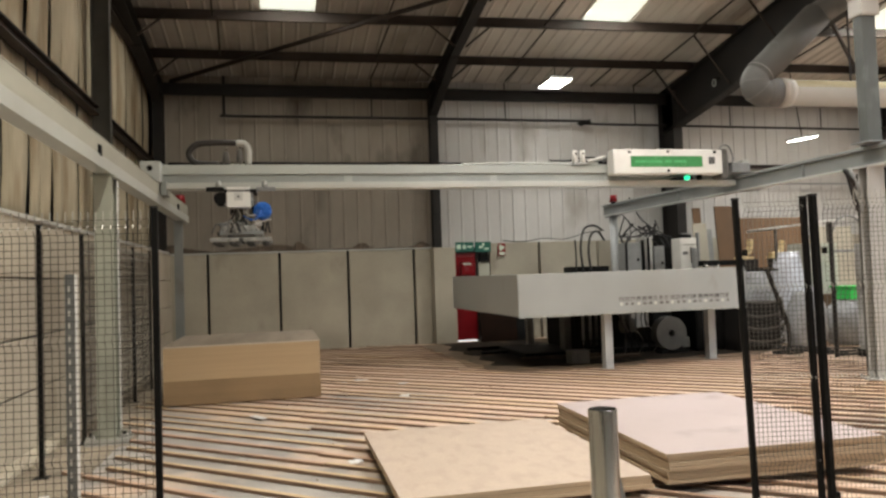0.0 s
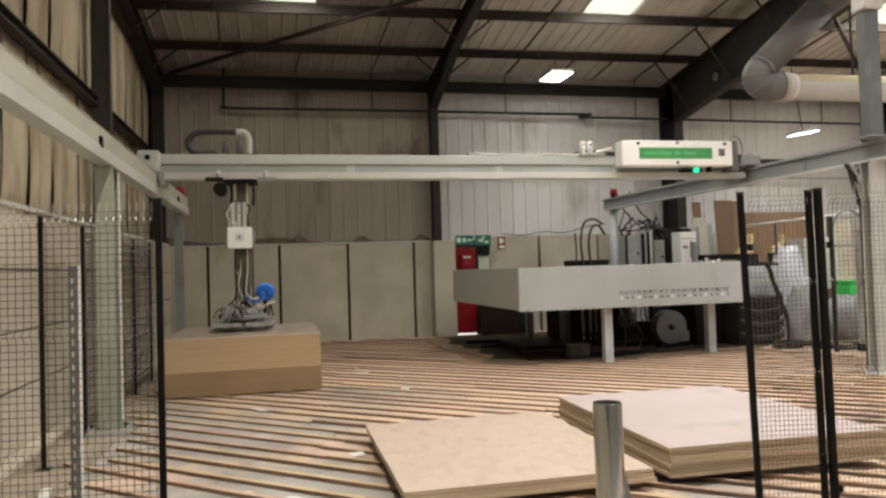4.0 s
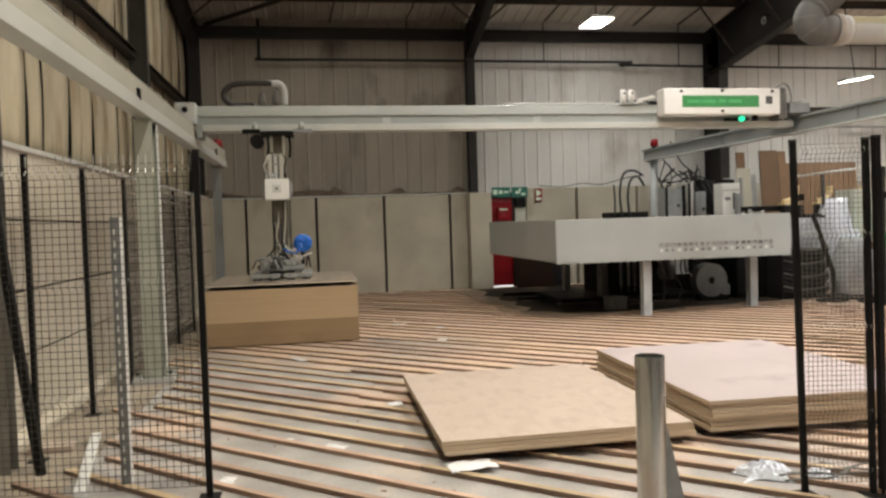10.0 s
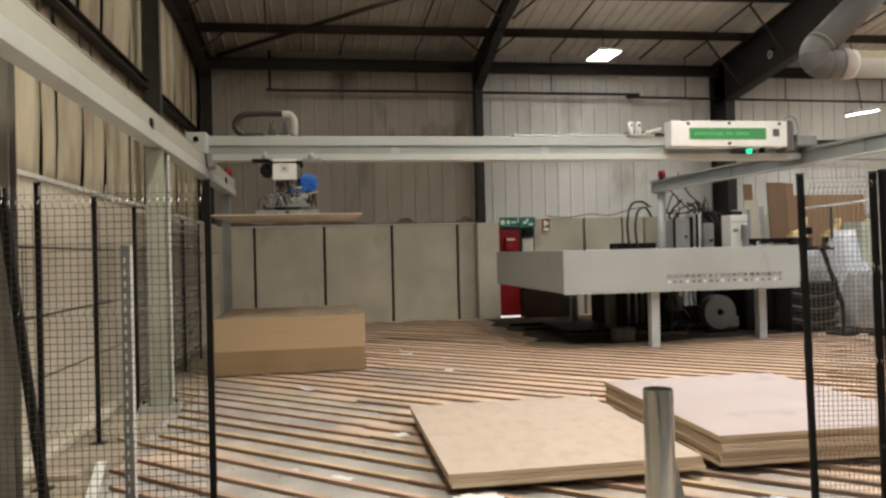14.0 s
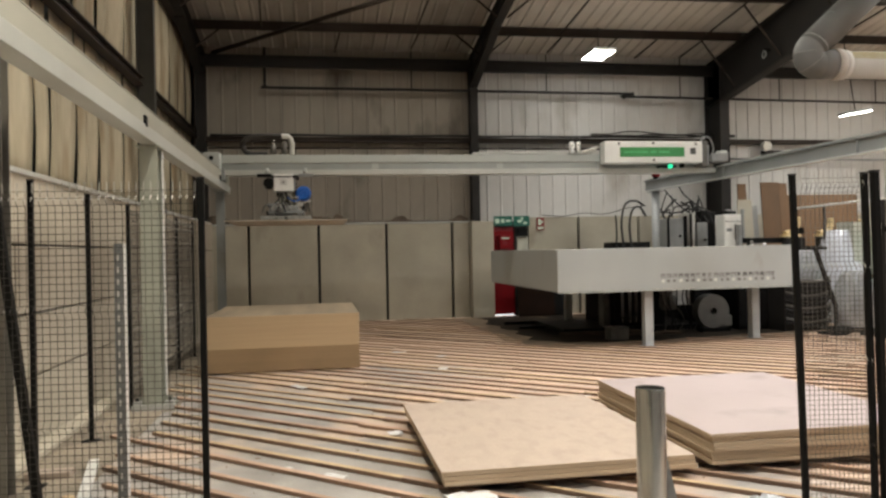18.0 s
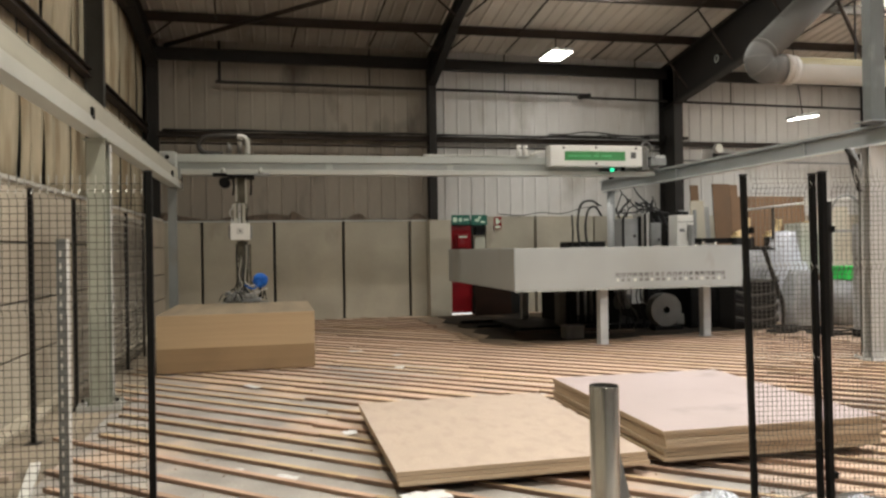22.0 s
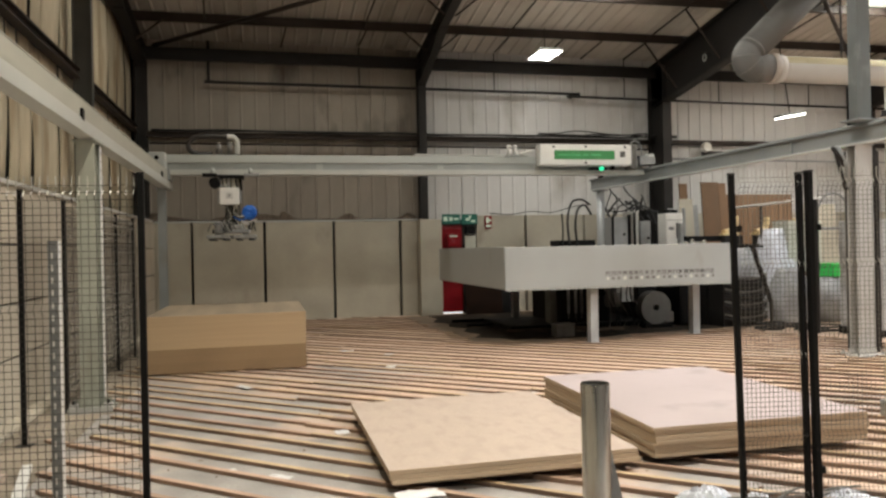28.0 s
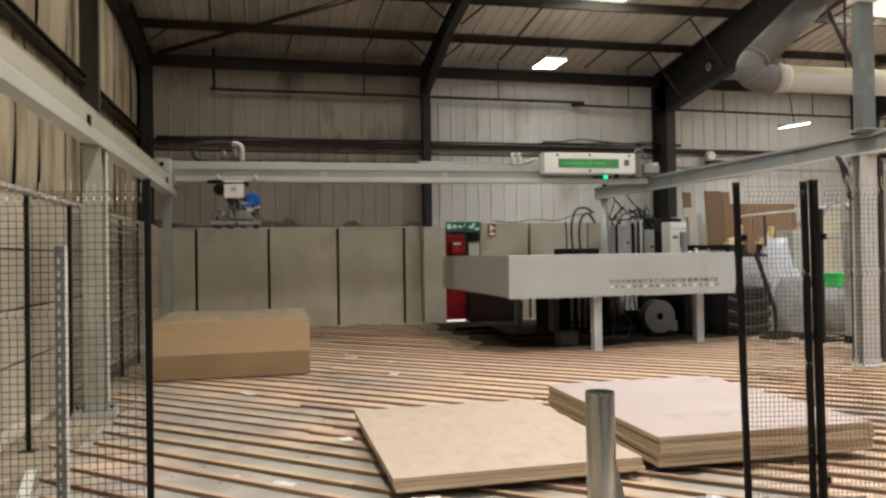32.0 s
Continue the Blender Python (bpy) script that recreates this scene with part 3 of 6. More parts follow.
part("ring", sweep(nb(), [(0.0, 0.075 * math.cos(q * math.tau / 14), 0.09 * math.sin(q * math.tau / 14)) for q in range(15)], 0.016, 8), "steel_grey", eye)
part("shackle", box(nb(), -0.02, 0.16, -0.03, 0.03, 0.09, 0.15, 0.006), "steel_dark", eye)
eaves = single("eaves_beam", i_beam(nb(), (XL, YB - 0.3, 6.86), (XR, YB - 0.3, 6.86), 0.30, 0.14), "steel_dark", "dark steel eaves beam along the top of the wall", "beam")
yy = 18.41
for i in range(13):
    skew = -0.0156 if i == 0 else -0.0295
    if abs(yy - RIDGE_Y) > 0.3:
        pu = thing("purlin", pose(0, yy, roof_z(yy), 0, math.degrees(0.148 * skew) if yy > RIDGE_Y else 0, math.degrees(skew) if yy > RIDGE_Y else 0), "dark brown steel purlin under the roof sheets", "purlin", "roof purlins")
        part("web", box(nb(), XL, XR, -0.012, 0.012, 0.022, 0.22), "steel_brown", pu)
        part("lower_flange", box(nb(), XL, XR, -0.045, 0.045, 0.0, 0.02, 0.004), "steel_brown", pu)
        for x in (-4.72, 2.45, 9.55, 16.65):
            cleat = part("cleat", box(nb(), x - 0.06, x + 0.06, -0.024, -0.0125, 0.03, 0.21), "steel_dark", pu)
            for z in (0.07, 0.16):
                part("bolt", tube(nb(), (x + 0.03, -0.034, z), (x + 0.03, -0.0245, z), 0.012, 6), "steel_grey", cleat)
    yy -= 1.96 if i == 0 else 2.03

# the machine's shadow on the floor, painted as a thin dark patch
shade_bm = nb()
shade_at = [(2.4, 19.6), (2.5, 18.6), (2.2, 17.8), (2.45, 17.2), (2.3, 16.6), (2.6, 16.1), (2.35, 15.5), (2.55, 14.9), (2.3, 14.4), (2.75, 14.1), (2.9, 13.75), (3.3, 13.85), (3.6, 13.55), (4.1, 13.65), (4.7, 13.5), (5.2, 13.7), (6.1, 13.75), (6.6, 13.9), (7.6, 13.9), (9.2, 15.5), (9.2, 19.6)]
v1 = [shade_bm.verts.new((x, y, 0.0005)) for x, y in shade_at]
v2 = [shade_bm.verts.new((x, y, 0.006)) for x, y in shade_at]
shade_bm.faces.new(v2)
shade_bm.faces.new(v1[::-1])
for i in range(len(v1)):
    shade_bm.faces.new((v1[i], v1[(i + 1) % len(v1)], v2[(i + 1) % len(v1)], v2[i]))
single("floor_shade", shade_bm, "shaded_floor", "dark floor patch painted as the machine's shadow", "floor", kind="structure")

# brown border of that painted shadow, a thin sheet below it
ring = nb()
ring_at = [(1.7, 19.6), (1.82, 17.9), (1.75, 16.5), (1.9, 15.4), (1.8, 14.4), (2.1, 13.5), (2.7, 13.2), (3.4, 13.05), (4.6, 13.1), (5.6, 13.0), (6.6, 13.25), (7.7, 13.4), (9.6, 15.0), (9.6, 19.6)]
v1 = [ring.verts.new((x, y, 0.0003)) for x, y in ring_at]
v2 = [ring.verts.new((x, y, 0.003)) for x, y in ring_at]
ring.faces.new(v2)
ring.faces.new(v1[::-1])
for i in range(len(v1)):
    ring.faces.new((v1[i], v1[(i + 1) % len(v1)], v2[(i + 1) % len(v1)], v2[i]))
single("floor_fringe", ring, "floor_brown", "brown floor fringe painted as the edge of the machine's shadow", "floor", kind="structure")

# ---- floor battens ----
BD = Vector((math.cos(radians(-42)), math.sin(radians(-42))))
BN = Vector((-BD.y, BD.x))
REGION = [(-3.75, 1.0), (-3.75, 19.6), (1.8, 19.6), (1.9, 18.5), (2.02, 15.7), (2.25, 13.5), (3.9, 13.3), (7.7, 13.8), (9.5, 9.0), (9.5, 1.0)]


def clip_line(c):
    """Stretch of the line BN*c + BD*s inside the floor region."""
    hits = []
    for (ax, ay), (bx, by) in zip(REGION, REGION[1:] + REGION[:1]):
        a, b = Vector((ax, ay)), Vector((bx, by))
        da, db = a.dot(BN) - c, b.dot(BN) - c
        if da * db < 0:
            p = a + (b - a) * (da / (da - db))
            hits.append(p.dot(BD))
    hits.sort()
    return list(zip(hits[::2], hits[1::2]))


random.seed(4)
timber_floor = tagged(new("batten_floor"), "rows of rough timber battens fixed diagonally on concrete", "battens", kind="structure")
c = -4.0
while c < 17.5:
    for s0, s1 in clip_line(c):
        s0 += random.uniform(-0.35, 0.45)
        s1 -= random.uniform(0, 0.2)
        if s1 - s0 < 0.4:
            continue
        ang = math.atan2(BD.y, BD.x)
        mid = BN * c
        w = random.uniform(0.050, 0.066)
        s = s0
        while s < s1 - 0.05:
            e = min(s1, s + random.uniform(2.6, 4.2))
            at = (mid + BD * (s + e) / 2).y
            tall = 0.0262 + 0.012 * min(1.0, max(0.0, (10.2 - at) / 2.0))
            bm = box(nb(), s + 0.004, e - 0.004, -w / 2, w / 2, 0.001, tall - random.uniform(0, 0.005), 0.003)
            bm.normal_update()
            # tops pale, sides dark brown: the sides' shade is put into the colour
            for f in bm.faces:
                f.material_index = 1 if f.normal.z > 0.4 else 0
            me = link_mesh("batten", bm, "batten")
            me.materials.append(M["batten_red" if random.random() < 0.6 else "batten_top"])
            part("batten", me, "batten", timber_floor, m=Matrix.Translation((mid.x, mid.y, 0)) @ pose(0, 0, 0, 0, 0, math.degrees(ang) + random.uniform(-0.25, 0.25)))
            s = e
    c += 0.322

# ---- board stacks ----
def two_sided(bm, low, high):
    """A mesh with one material on its upward faces and another on the rest."""
    bm.normal_update()
    for f in bm.faces:
        f.material_index = 1 if f.normal.z > 0.6 else 0
    me = link_mesh("board", bm, low)
    me.materials.append(M[high])
    return me


def board_stack(name, label, x0, x1, y0, y1, z0, boards, mats, top=None, face=None):
    st = thing(name, pose((x0 + x1) / 2, (y0 + y1) / 2, z0), label, "boards")
    z = 0.0
    for i, h in enumerate(boards):
        slip = 0.012 if len(boards) < 10 else 0.003
        dx, dy = random.uniform(-slip, slip), random.uniform(-slip, slip)
        tight = len(boards) > 10
        bm = box(nb(), -(x1 - x0) / 2 + dx, (x1 - x0) / 2 + dx, -(y1 - y0) / 2 + dy, (y1 - y0) / 2 + dy, z, z + h - (0.0003 if tight else 0.0035), 0.0005 if tight else 0.002)
        last = i == len(boards) - 1
        part("board", two_sided(bm, top or mats(1), face) if last and face else bm, top if top and last else mats(i / len(boards)), st)
        z += h
    return st


def bearer(x0, x1, y0, y1, z0, z1):
    single("bearer", box(nb(), x0, x1, y0, y1, z0, z1, 0.004), "batten", "rough timber bearer under a stack of boards", "timber", "stack bearers")


for y in (5.68, 6.25, 6.85, 7.45, 7.86):
    bearer(-0.87, 1.03, y, y + 0.08, 0.0385, 0.091)
    bearer(1.33, 3.22, y + 0.02, y + 0.10, 0.0385, 0.087)
board_stack("board_stack", "low stack of tan wood-fibre boards lying on timber bearers", -0.92, 1.08, 5.56, 8.02, 0.0915, [0.036] * 3, lambda f: "mdf_side", "mdf_side", "mdf")
high_stack = board_stack("board_stack", "stack of pinkish tan wood-fibre boards lying on timber bearers", 1.27, 3.29, 5.58, 8.10, 0.0875, [0.0355] * 7, lambda f: "mdf_side", "mdf_side", "mdf_pink")
high_stack.matrix_basis = pose(2.28, 6.84, 0.0875, 0, 0, -1.2)
board_stack("board_stack", "tall square stack of brown wood-fibre boards on battens", -3.5, -1.19, 11.78, 14.2, 0.0265, [0.01912] * 45, lambda f: "mdf_brown" if f < 0.42 else "mdf_edge", "mdf_edge", "mdf_streak")

board_stack("board_stack", "low stack of wood-fibre boards behind a taller stack", -3.55, -1.24, 15.13, 17.55, 0.0265, [0.0197] * 4, lambda f: "mdf_brown", "mdf_edge", "mdf_top")
carried_board = thing("board", pose(-2.345, 13.0, 0.888), "single wood-fibre board with a dark top under the suction gripper", "board")
part("panel", two_sided(box(nb(), -1.155, 1.155, -1.21, 1.21, 0, 0.018, 0.0015), "mdf_dull", "mdf_top"), "mdf_dull", carried_board)

# ---- machine ----
mach = thing("panel_machine", pose(2.335, 12.55, 0), "white panel processing machine with a broad apron on grey legs", "machine")
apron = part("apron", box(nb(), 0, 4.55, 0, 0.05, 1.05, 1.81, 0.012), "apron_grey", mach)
random.seed(3)
for k in range(20):
    x, z, w = 1.935 + k * 0.115, 1.245 - 0.0003 * k, 0.085
    tone = "mark_dark" if k > 11 else "mark_mid"
    for bx, bw in ((0.0, 0.018), (random.uniform(0.03, 0.045), 0.014), (w - 0.018, 0.018)):
        if bx == 0.0 or random.random() < 0.75:
            part("mark", box(nb(), x + bx, x + bx + bw, -0.003, -0.0005, z + random.uniform(0, 0.025), z + 0.085), tone, apron)
    part("mark", box(nb(), x + 0.019, x + w * 0.75, -0.003, -0.0005, z + random.choice((0.07, 0.035)), z + 0.086), tone, apron)
    part("mark", box(nb(), x + random.uniform(0, 0.02), x + w * random.uniform(0.6, 1), -0.003, -0.0005, z - 0.065, z - 0.02), "mark_mid" if k % 3 else "mark_light", apron)
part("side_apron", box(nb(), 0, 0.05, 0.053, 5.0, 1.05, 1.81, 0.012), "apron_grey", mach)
part("lip", box(nb(), 0.0, 4.55, -0.012, 0.0, 1.03, 1.048), "alu", mach, "pale metal edge strip")
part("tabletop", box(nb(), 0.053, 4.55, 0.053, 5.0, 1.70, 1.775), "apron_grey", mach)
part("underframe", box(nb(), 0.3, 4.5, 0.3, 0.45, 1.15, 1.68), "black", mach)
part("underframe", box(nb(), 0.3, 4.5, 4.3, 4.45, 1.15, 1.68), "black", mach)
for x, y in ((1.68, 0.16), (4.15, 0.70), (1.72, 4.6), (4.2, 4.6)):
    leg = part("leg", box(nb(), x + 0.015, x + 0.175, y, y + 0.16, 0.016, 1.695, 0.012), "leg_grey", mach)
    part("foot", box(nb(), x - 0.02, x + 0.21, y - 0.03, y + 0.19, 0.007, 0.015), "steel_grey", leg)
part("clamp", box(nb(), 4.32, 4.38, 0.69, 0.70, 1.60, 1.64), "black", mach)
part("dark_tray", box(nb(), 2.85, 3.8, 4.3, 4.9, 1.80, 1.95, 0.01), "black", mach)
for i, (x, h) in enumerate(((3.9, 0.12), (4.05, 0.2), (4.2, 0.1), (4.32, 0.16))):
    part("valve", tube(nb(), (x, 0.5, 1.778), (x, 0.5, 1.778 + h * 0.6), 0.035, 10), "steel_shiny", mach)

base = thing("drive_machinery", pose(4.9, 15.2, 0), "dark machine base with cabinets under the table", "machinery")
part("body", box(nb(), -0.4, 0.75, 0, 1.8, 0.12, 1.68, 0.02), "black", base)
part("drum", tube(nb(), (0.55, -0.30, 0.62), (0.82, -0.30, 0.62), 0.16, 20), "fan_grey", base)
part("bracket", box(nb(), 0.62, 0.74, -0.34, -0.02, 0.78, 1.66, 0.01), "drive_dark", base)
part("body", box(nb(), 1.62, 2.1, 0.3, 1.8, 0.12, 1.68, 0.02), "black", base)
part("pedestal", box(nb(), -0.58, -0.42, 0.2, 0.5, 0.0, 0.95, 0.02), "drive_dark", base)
# added pale panel standing in for the bright wall behind the cables
part("backdrop_panel", box(nb(), 0.80, 1.58, 0.42, 0.46, 0.50, 1.66, 0.006), "machine_pale", base)
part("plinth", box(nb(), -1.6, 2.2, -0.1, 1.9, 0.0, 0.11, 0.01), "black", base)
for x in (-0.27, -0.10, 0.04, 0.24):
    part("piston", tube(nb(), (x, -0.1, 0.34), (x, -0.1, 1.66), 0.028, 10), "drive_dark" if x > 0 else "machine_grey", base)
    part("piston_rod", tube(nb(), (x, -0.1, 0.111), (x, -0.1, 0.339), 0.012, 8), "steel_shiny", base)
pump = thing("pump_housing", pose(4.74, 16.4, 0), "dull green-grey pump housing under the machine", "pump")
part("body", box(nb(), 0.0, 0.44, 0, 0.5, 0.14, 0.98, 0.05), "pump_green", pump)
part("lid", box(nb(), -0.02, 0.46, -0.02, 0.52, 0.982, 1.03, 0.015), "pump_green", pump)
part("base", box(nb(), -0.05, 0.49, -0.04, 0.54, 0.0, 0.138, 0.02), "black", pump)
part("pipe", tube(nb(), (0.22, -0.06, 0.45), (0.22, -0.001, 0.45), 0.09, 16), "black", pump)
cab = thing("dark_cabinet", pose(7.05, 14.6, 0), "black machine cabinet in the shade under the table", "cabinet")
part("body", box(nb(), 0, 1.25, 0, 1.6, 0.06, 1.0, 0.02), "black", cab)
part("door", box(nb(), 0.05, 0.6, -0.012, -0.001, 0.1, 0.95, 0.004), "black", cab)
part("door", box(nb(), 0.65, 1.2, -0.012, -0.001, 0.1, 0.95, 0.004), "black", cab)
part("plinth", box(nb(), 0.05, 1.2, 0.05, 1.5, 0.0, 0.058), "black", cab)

fan = thing("blower", pose(6.38, 14.45, 0), "pale round blower housing with a dark inlet hole", "blower")
bm = nb()
ring = []
for yy in (0.0, 0.26):
    ring.append([bm.verts.new((0.355 * math.cos(a), yy, 0.44 + 0.355 * math.sin(a))) for a in [k * math.tau / 40 for k in range(40)]])
inner = [bm.verts.new((0.075 * math.cos(a), 0.0, 0.44 + 0.075 * math.sin(a))) for a in [k * math.tau / 40 for k in range(40)]]
inner2 = [bm.verts.new((0.075 * math.cos(a), 0.2, 0.44 + 0.075 * math.sin(a))) for a in [k * math.tau / 40 for k in range(40)]]
for k in range(40):
    n = (k + 1) % 40
    bm.faces.new((ring[0][k], ring[0][n], ring[1][n], ring[1][k]))
    bm.faces.new((inner[k], inner[n], ring[0][n], ring[0][k]))
    bm.faces.new((inner[n], inner[k], inner2[k], inner2[n]))
bm.faces.new(ring[1])
part("housing", bm, "fan_grey", fan)
part("outlet", box(nb(), 0.24, 0.43, 0.02, 0.24, 0.12, 0.34, 0.012), "fan_grey", fan)
part("inlet", tube(nb(), (0, 0.15, 0.44), (0, 0.19, 0.44), 0.073, 24), "black", fan)
part("base", box(nb(), -0.25, 0.4, 0.02, 0.25, 0.0, 0.09, 0.01), "black", fan)

bin_tray = thing("bin", pose(4.0, 13.95, 0), "square grey bin on the floor under the machine", "bin")
part("body", box(nb(), -0.19, 0.19, -0.15, 0.15, 0, 0.235, 0.015), "drive_dark", bin_tray)
part("rim", box(nb(), -0.21, 0.21, -0.17, 0.17, 0.237, 0.262, 0.008), "drive_dark", bin_tray)
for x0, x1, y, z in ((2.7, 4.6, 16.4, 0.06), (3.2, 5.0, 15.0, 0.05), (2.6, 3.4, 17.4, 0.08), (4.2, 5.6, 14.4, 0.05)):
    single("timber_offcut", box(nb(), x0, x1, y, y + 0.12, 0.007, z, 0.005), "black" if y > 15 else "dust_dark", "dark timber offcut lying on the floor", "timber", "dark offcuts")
random.seed(21)
for i in range(9):
    x = 5.25 + 0.085 * i
    pts = [(x, 14.6, 1.68), (x + random.uniform(-0.1, 0.1), 14.55, 1.2), (x + random.uniform(-0.1, 0.15), 14.6, 0.75), (x + random.uniform(0.0, 0.3), 14.7, 0.3), (x + 0.25, 14.9, 0.03)]
    single("cable", sweep(nb(), curve_points(pts, 5), 0.014, 6), "rubber" if i % 4 else "drive_dark", "thin cable hanging below the machine table", "cable", "cables under the machine")
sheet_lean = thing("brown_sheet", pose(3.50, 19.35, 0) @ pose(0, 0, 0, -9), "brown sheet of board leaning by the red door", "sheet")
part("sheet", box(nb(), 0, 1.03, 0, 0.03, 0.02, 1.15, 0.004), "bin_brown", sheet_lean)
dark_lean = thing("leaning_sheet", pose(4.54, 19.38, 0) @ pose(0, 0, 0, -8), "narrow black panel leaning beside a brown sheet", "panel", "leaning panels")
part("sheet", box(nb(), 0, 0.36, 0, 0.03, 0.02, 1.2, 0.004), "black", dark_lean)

# units standing behind the machine table
def cabinet_unit(x0, x1, y0, y1, h, mat, label, door=True, knob=False):
    t = thing("machine_cabinet", pose(x0, y0, 0), label, "cabinet", "cabinets behind the machine")
    w, d = x1 - x0, y1 - y0
    part("body", box(nb(), 0, w, 0, d, 0, h, 0.012), mat, t)
    if door:
        part("door", box(nb(), 0.03, w - 0.03, -0.014, -0.002, 0.1, h - 0.04, 0.004), mat, t)
    if knob:
        part("knob", tube(nb(), (w * 0.72, -0.04, h - 0.45), (w * 0.72, -0.012, h - 0.45), 0.035, 12), "black", t)
    return t


cabinet_unit(7.05, 7.47, 17.7, 18.2, 2.54, "machine_grey", "grey steel electrical cabinet with a black knob", knob=True)
cabinet_unit(6.93, 6.98, 17.5, 17.56, 2.55, "black", "narrow black upright of the machine", door=False)
cabinet_unit(7.50, 7.565, 17.7, 17.8, 2.60, "black", "narrow black upright of the machine", door=False)
cabinet_unit(7.60, 7.81, 17.75, 18.2, 2.68, "machine_pale", "tall white machine upright cabinet")
cabinet_unit(7.64, 7.69, 17.66, 17.72, 2.66, "black", "narrow black upright of the machine", door=False)
cabinet_unit(7.84, 8.13, 17.7, 18.2, 2.43, "machine_grey", "small grey switch cabinet with a black knob", knob=True)
cabinet_unit(8.24, 8.66, 18.2, 18.5, 2.75, "black", "black cable cabinet against the column", door=False)
changer = cabinet_unit(8.00, 8.46, 16.7, 17.1, 2.58, "box_white", "white tool changer housing of the machine")
part("slot", box(nb(), 0.27, 0.33, -0.02, -0.015, 1.95, 2.34, 0.002), "black", changer)
part("seam", box(nb(), 0.02, 0.44, -0.018, -0.0145, 2.40, 2.415), "mark_dark", changer)
part("label_bar", box(nb(), 0.06, 0.2, -0.018, -0.0145, 2.16, 2.24), "machine_grey", changer)
cabinet_unit(8.24, 8.33, 16.45, 16.6, 2.32, "machine_grey", "grey sensor block on the machine", door=False)
cabinet_unit(8.62, 8.68, 16.9, 17.0, 2.72, "machine_grey", "thin grey upright beside the white housing", door=False)
motor_cap = thing("motor_unit", pose(8.24, 16.9, 2.582), "black motor unit on top of the white housing", "motor")
part("body", box(nb(), -0.15, 0.14, -0.12, 0.12, 0.0, 0.09, 0.02), "black", motor_cap)
part("terminal", box(nb(), -0.06, 0.06, -0.05, 0.05, 0.091, 0.13, 0.01), "machine_grey", motor_cap)
shelf = thing("dark_shelf", pose(8.4, 16.25, 0), "low black shelf frame behind the machine", "shelf")
part("top", box(nb(), 0, 1.1, 0, 0.4, 1.86, 1.99, 0.01), "black", shelf)
for x in (0.02, 1.03):
    part("leg", box(nb(), x, x + 0.06, 0.1, 0.16, 0, 1.858), "black", shelf)
for x0, x1, y, h, m, lab in ((8.84, 9.24, 17.2, 3.0, "dado", "tall pale panel leaning against the wall"), (9.27, 9.45, 17.3, 2.85, "machine_grey", "grey strip panel leaning against the wall"),
                             (9.99, 10.52, 17.9, 3.52, "cardboard", "tall brown board leaning against the wall"), (9.37, 9.62, 18.0, 3.49, "cardboard", "narrow brown board leaning against the wall"),
                             (10.56, 10.80, 17.95, 3.50, "cardboard", "tall brown board leaning against the wall"), (10.85, 13.2, 18.3, 3.2, "cardboard", "broad brown sheets leaning against the wall"),
                             (13.3, 14.6, 18.2, 2.9, "dado", "broad pale sheets leaning against the wall")):
    t = thing("leaning_sheet", pose(x0, y, 0) @ pose(0, 0, 0, -5), lab, "panel", "leaning panels")
    part("sheet", box(nb(), 0, x1 - x0, 0, 0.04, 0.0, h, 0.004), m, t)
hoses = [((5.35, 16.6, 1.80), (5.3, 16.6, 2.4), (5.45, 16.7, 2.85), (5.8, 16.9, 2.95), (6.1, 17.1, 2.85)),
         ((5.55, 16.6, 1.80), (5.5, 16.6, 2.3), (5.62, 16.7, 2.7), (5.9, 16.9, 2.8), (6.2, 17.2, 2.6)),
         ((5.2, 16.7, 1.80), (5.22, 16.7, 2.2), (5.2, 16.7, 2.6)),
         ((7.6, 19.4, 3.3), (7.45, 19.0, 2.9), (7.4, 18.6, 2.75), (7.6, 18.3, 2.72), (7.9, 18.0, 2.8), (8.3, 17.6, 2.65)),
         ((7.6, 19.4, 3.7), (7.9, 19.2, 3.2), (8.0, 18.6, 2.8), (8.2, 18.2, 2.5), (8.1, 17.8, 2.0)),
         ((7.35, 18.1, 2.6), (7.5, 18.2, 2.85), (7.9, 18.3, 2.9), (8.4, 18.3, 2.7), (8.6, 18.2, 2.2)),
         ((8.0, 19.3, 3.9), (8.15, 19.0, 3.3), (8.3, 18.5, 2.9), (8.35, 18.0, 2.4)),
         ((7.75, 18.3, 2.2), (7.8, 18.2, 2.6), (8.0, 18.1, 2.85), (8.3, 18.0, 2.75), (8.45, 17.9, 2.3))]
for k, pts in enumerate(hoses):
    single("hose", sweep(nb(), curve_points(pts, 6), 0.028 if k < 2 else 0.020, 8), "rubber", "black rubber hose arching behind the machine", "hose", "machine hoses")

random.seed(63)
for i in range(9):
    x = random.uniform(7.45, 8.4)
    pts = [(x, 18.6, random.uniform(2.9, 3.3))]
    for k in range(4):
        pts.append((max(7.3, pts[-1][0] + random.uniform(-0.28, 0.30)), 18.6 - 0.1 * k, 2.85 - 0.2 * k + random.uniform(-0.12, 0.2)))
    single("hose", sweep(nb(), curve_points(pts, 5), random.choice((0.014, 0.02, 0.03)), 6), "rubber", "thin black cable tangled behind the machine", "hose", "machine hoses")
single("wall_cable", sweep(nb(), curve_points([(4.35, 19.84, 2.78), (5.0, 19.84, 2.74), (5.6, 19.84, 2.82), (6.2, 19.82, 2.78), (6.9, 19.8, 2.95), (7.4, 19.7, 3.0)], 5), 0.013, 6), "rubber", "dark cable lying along the concrete wall's top", "cable", "wall cables")

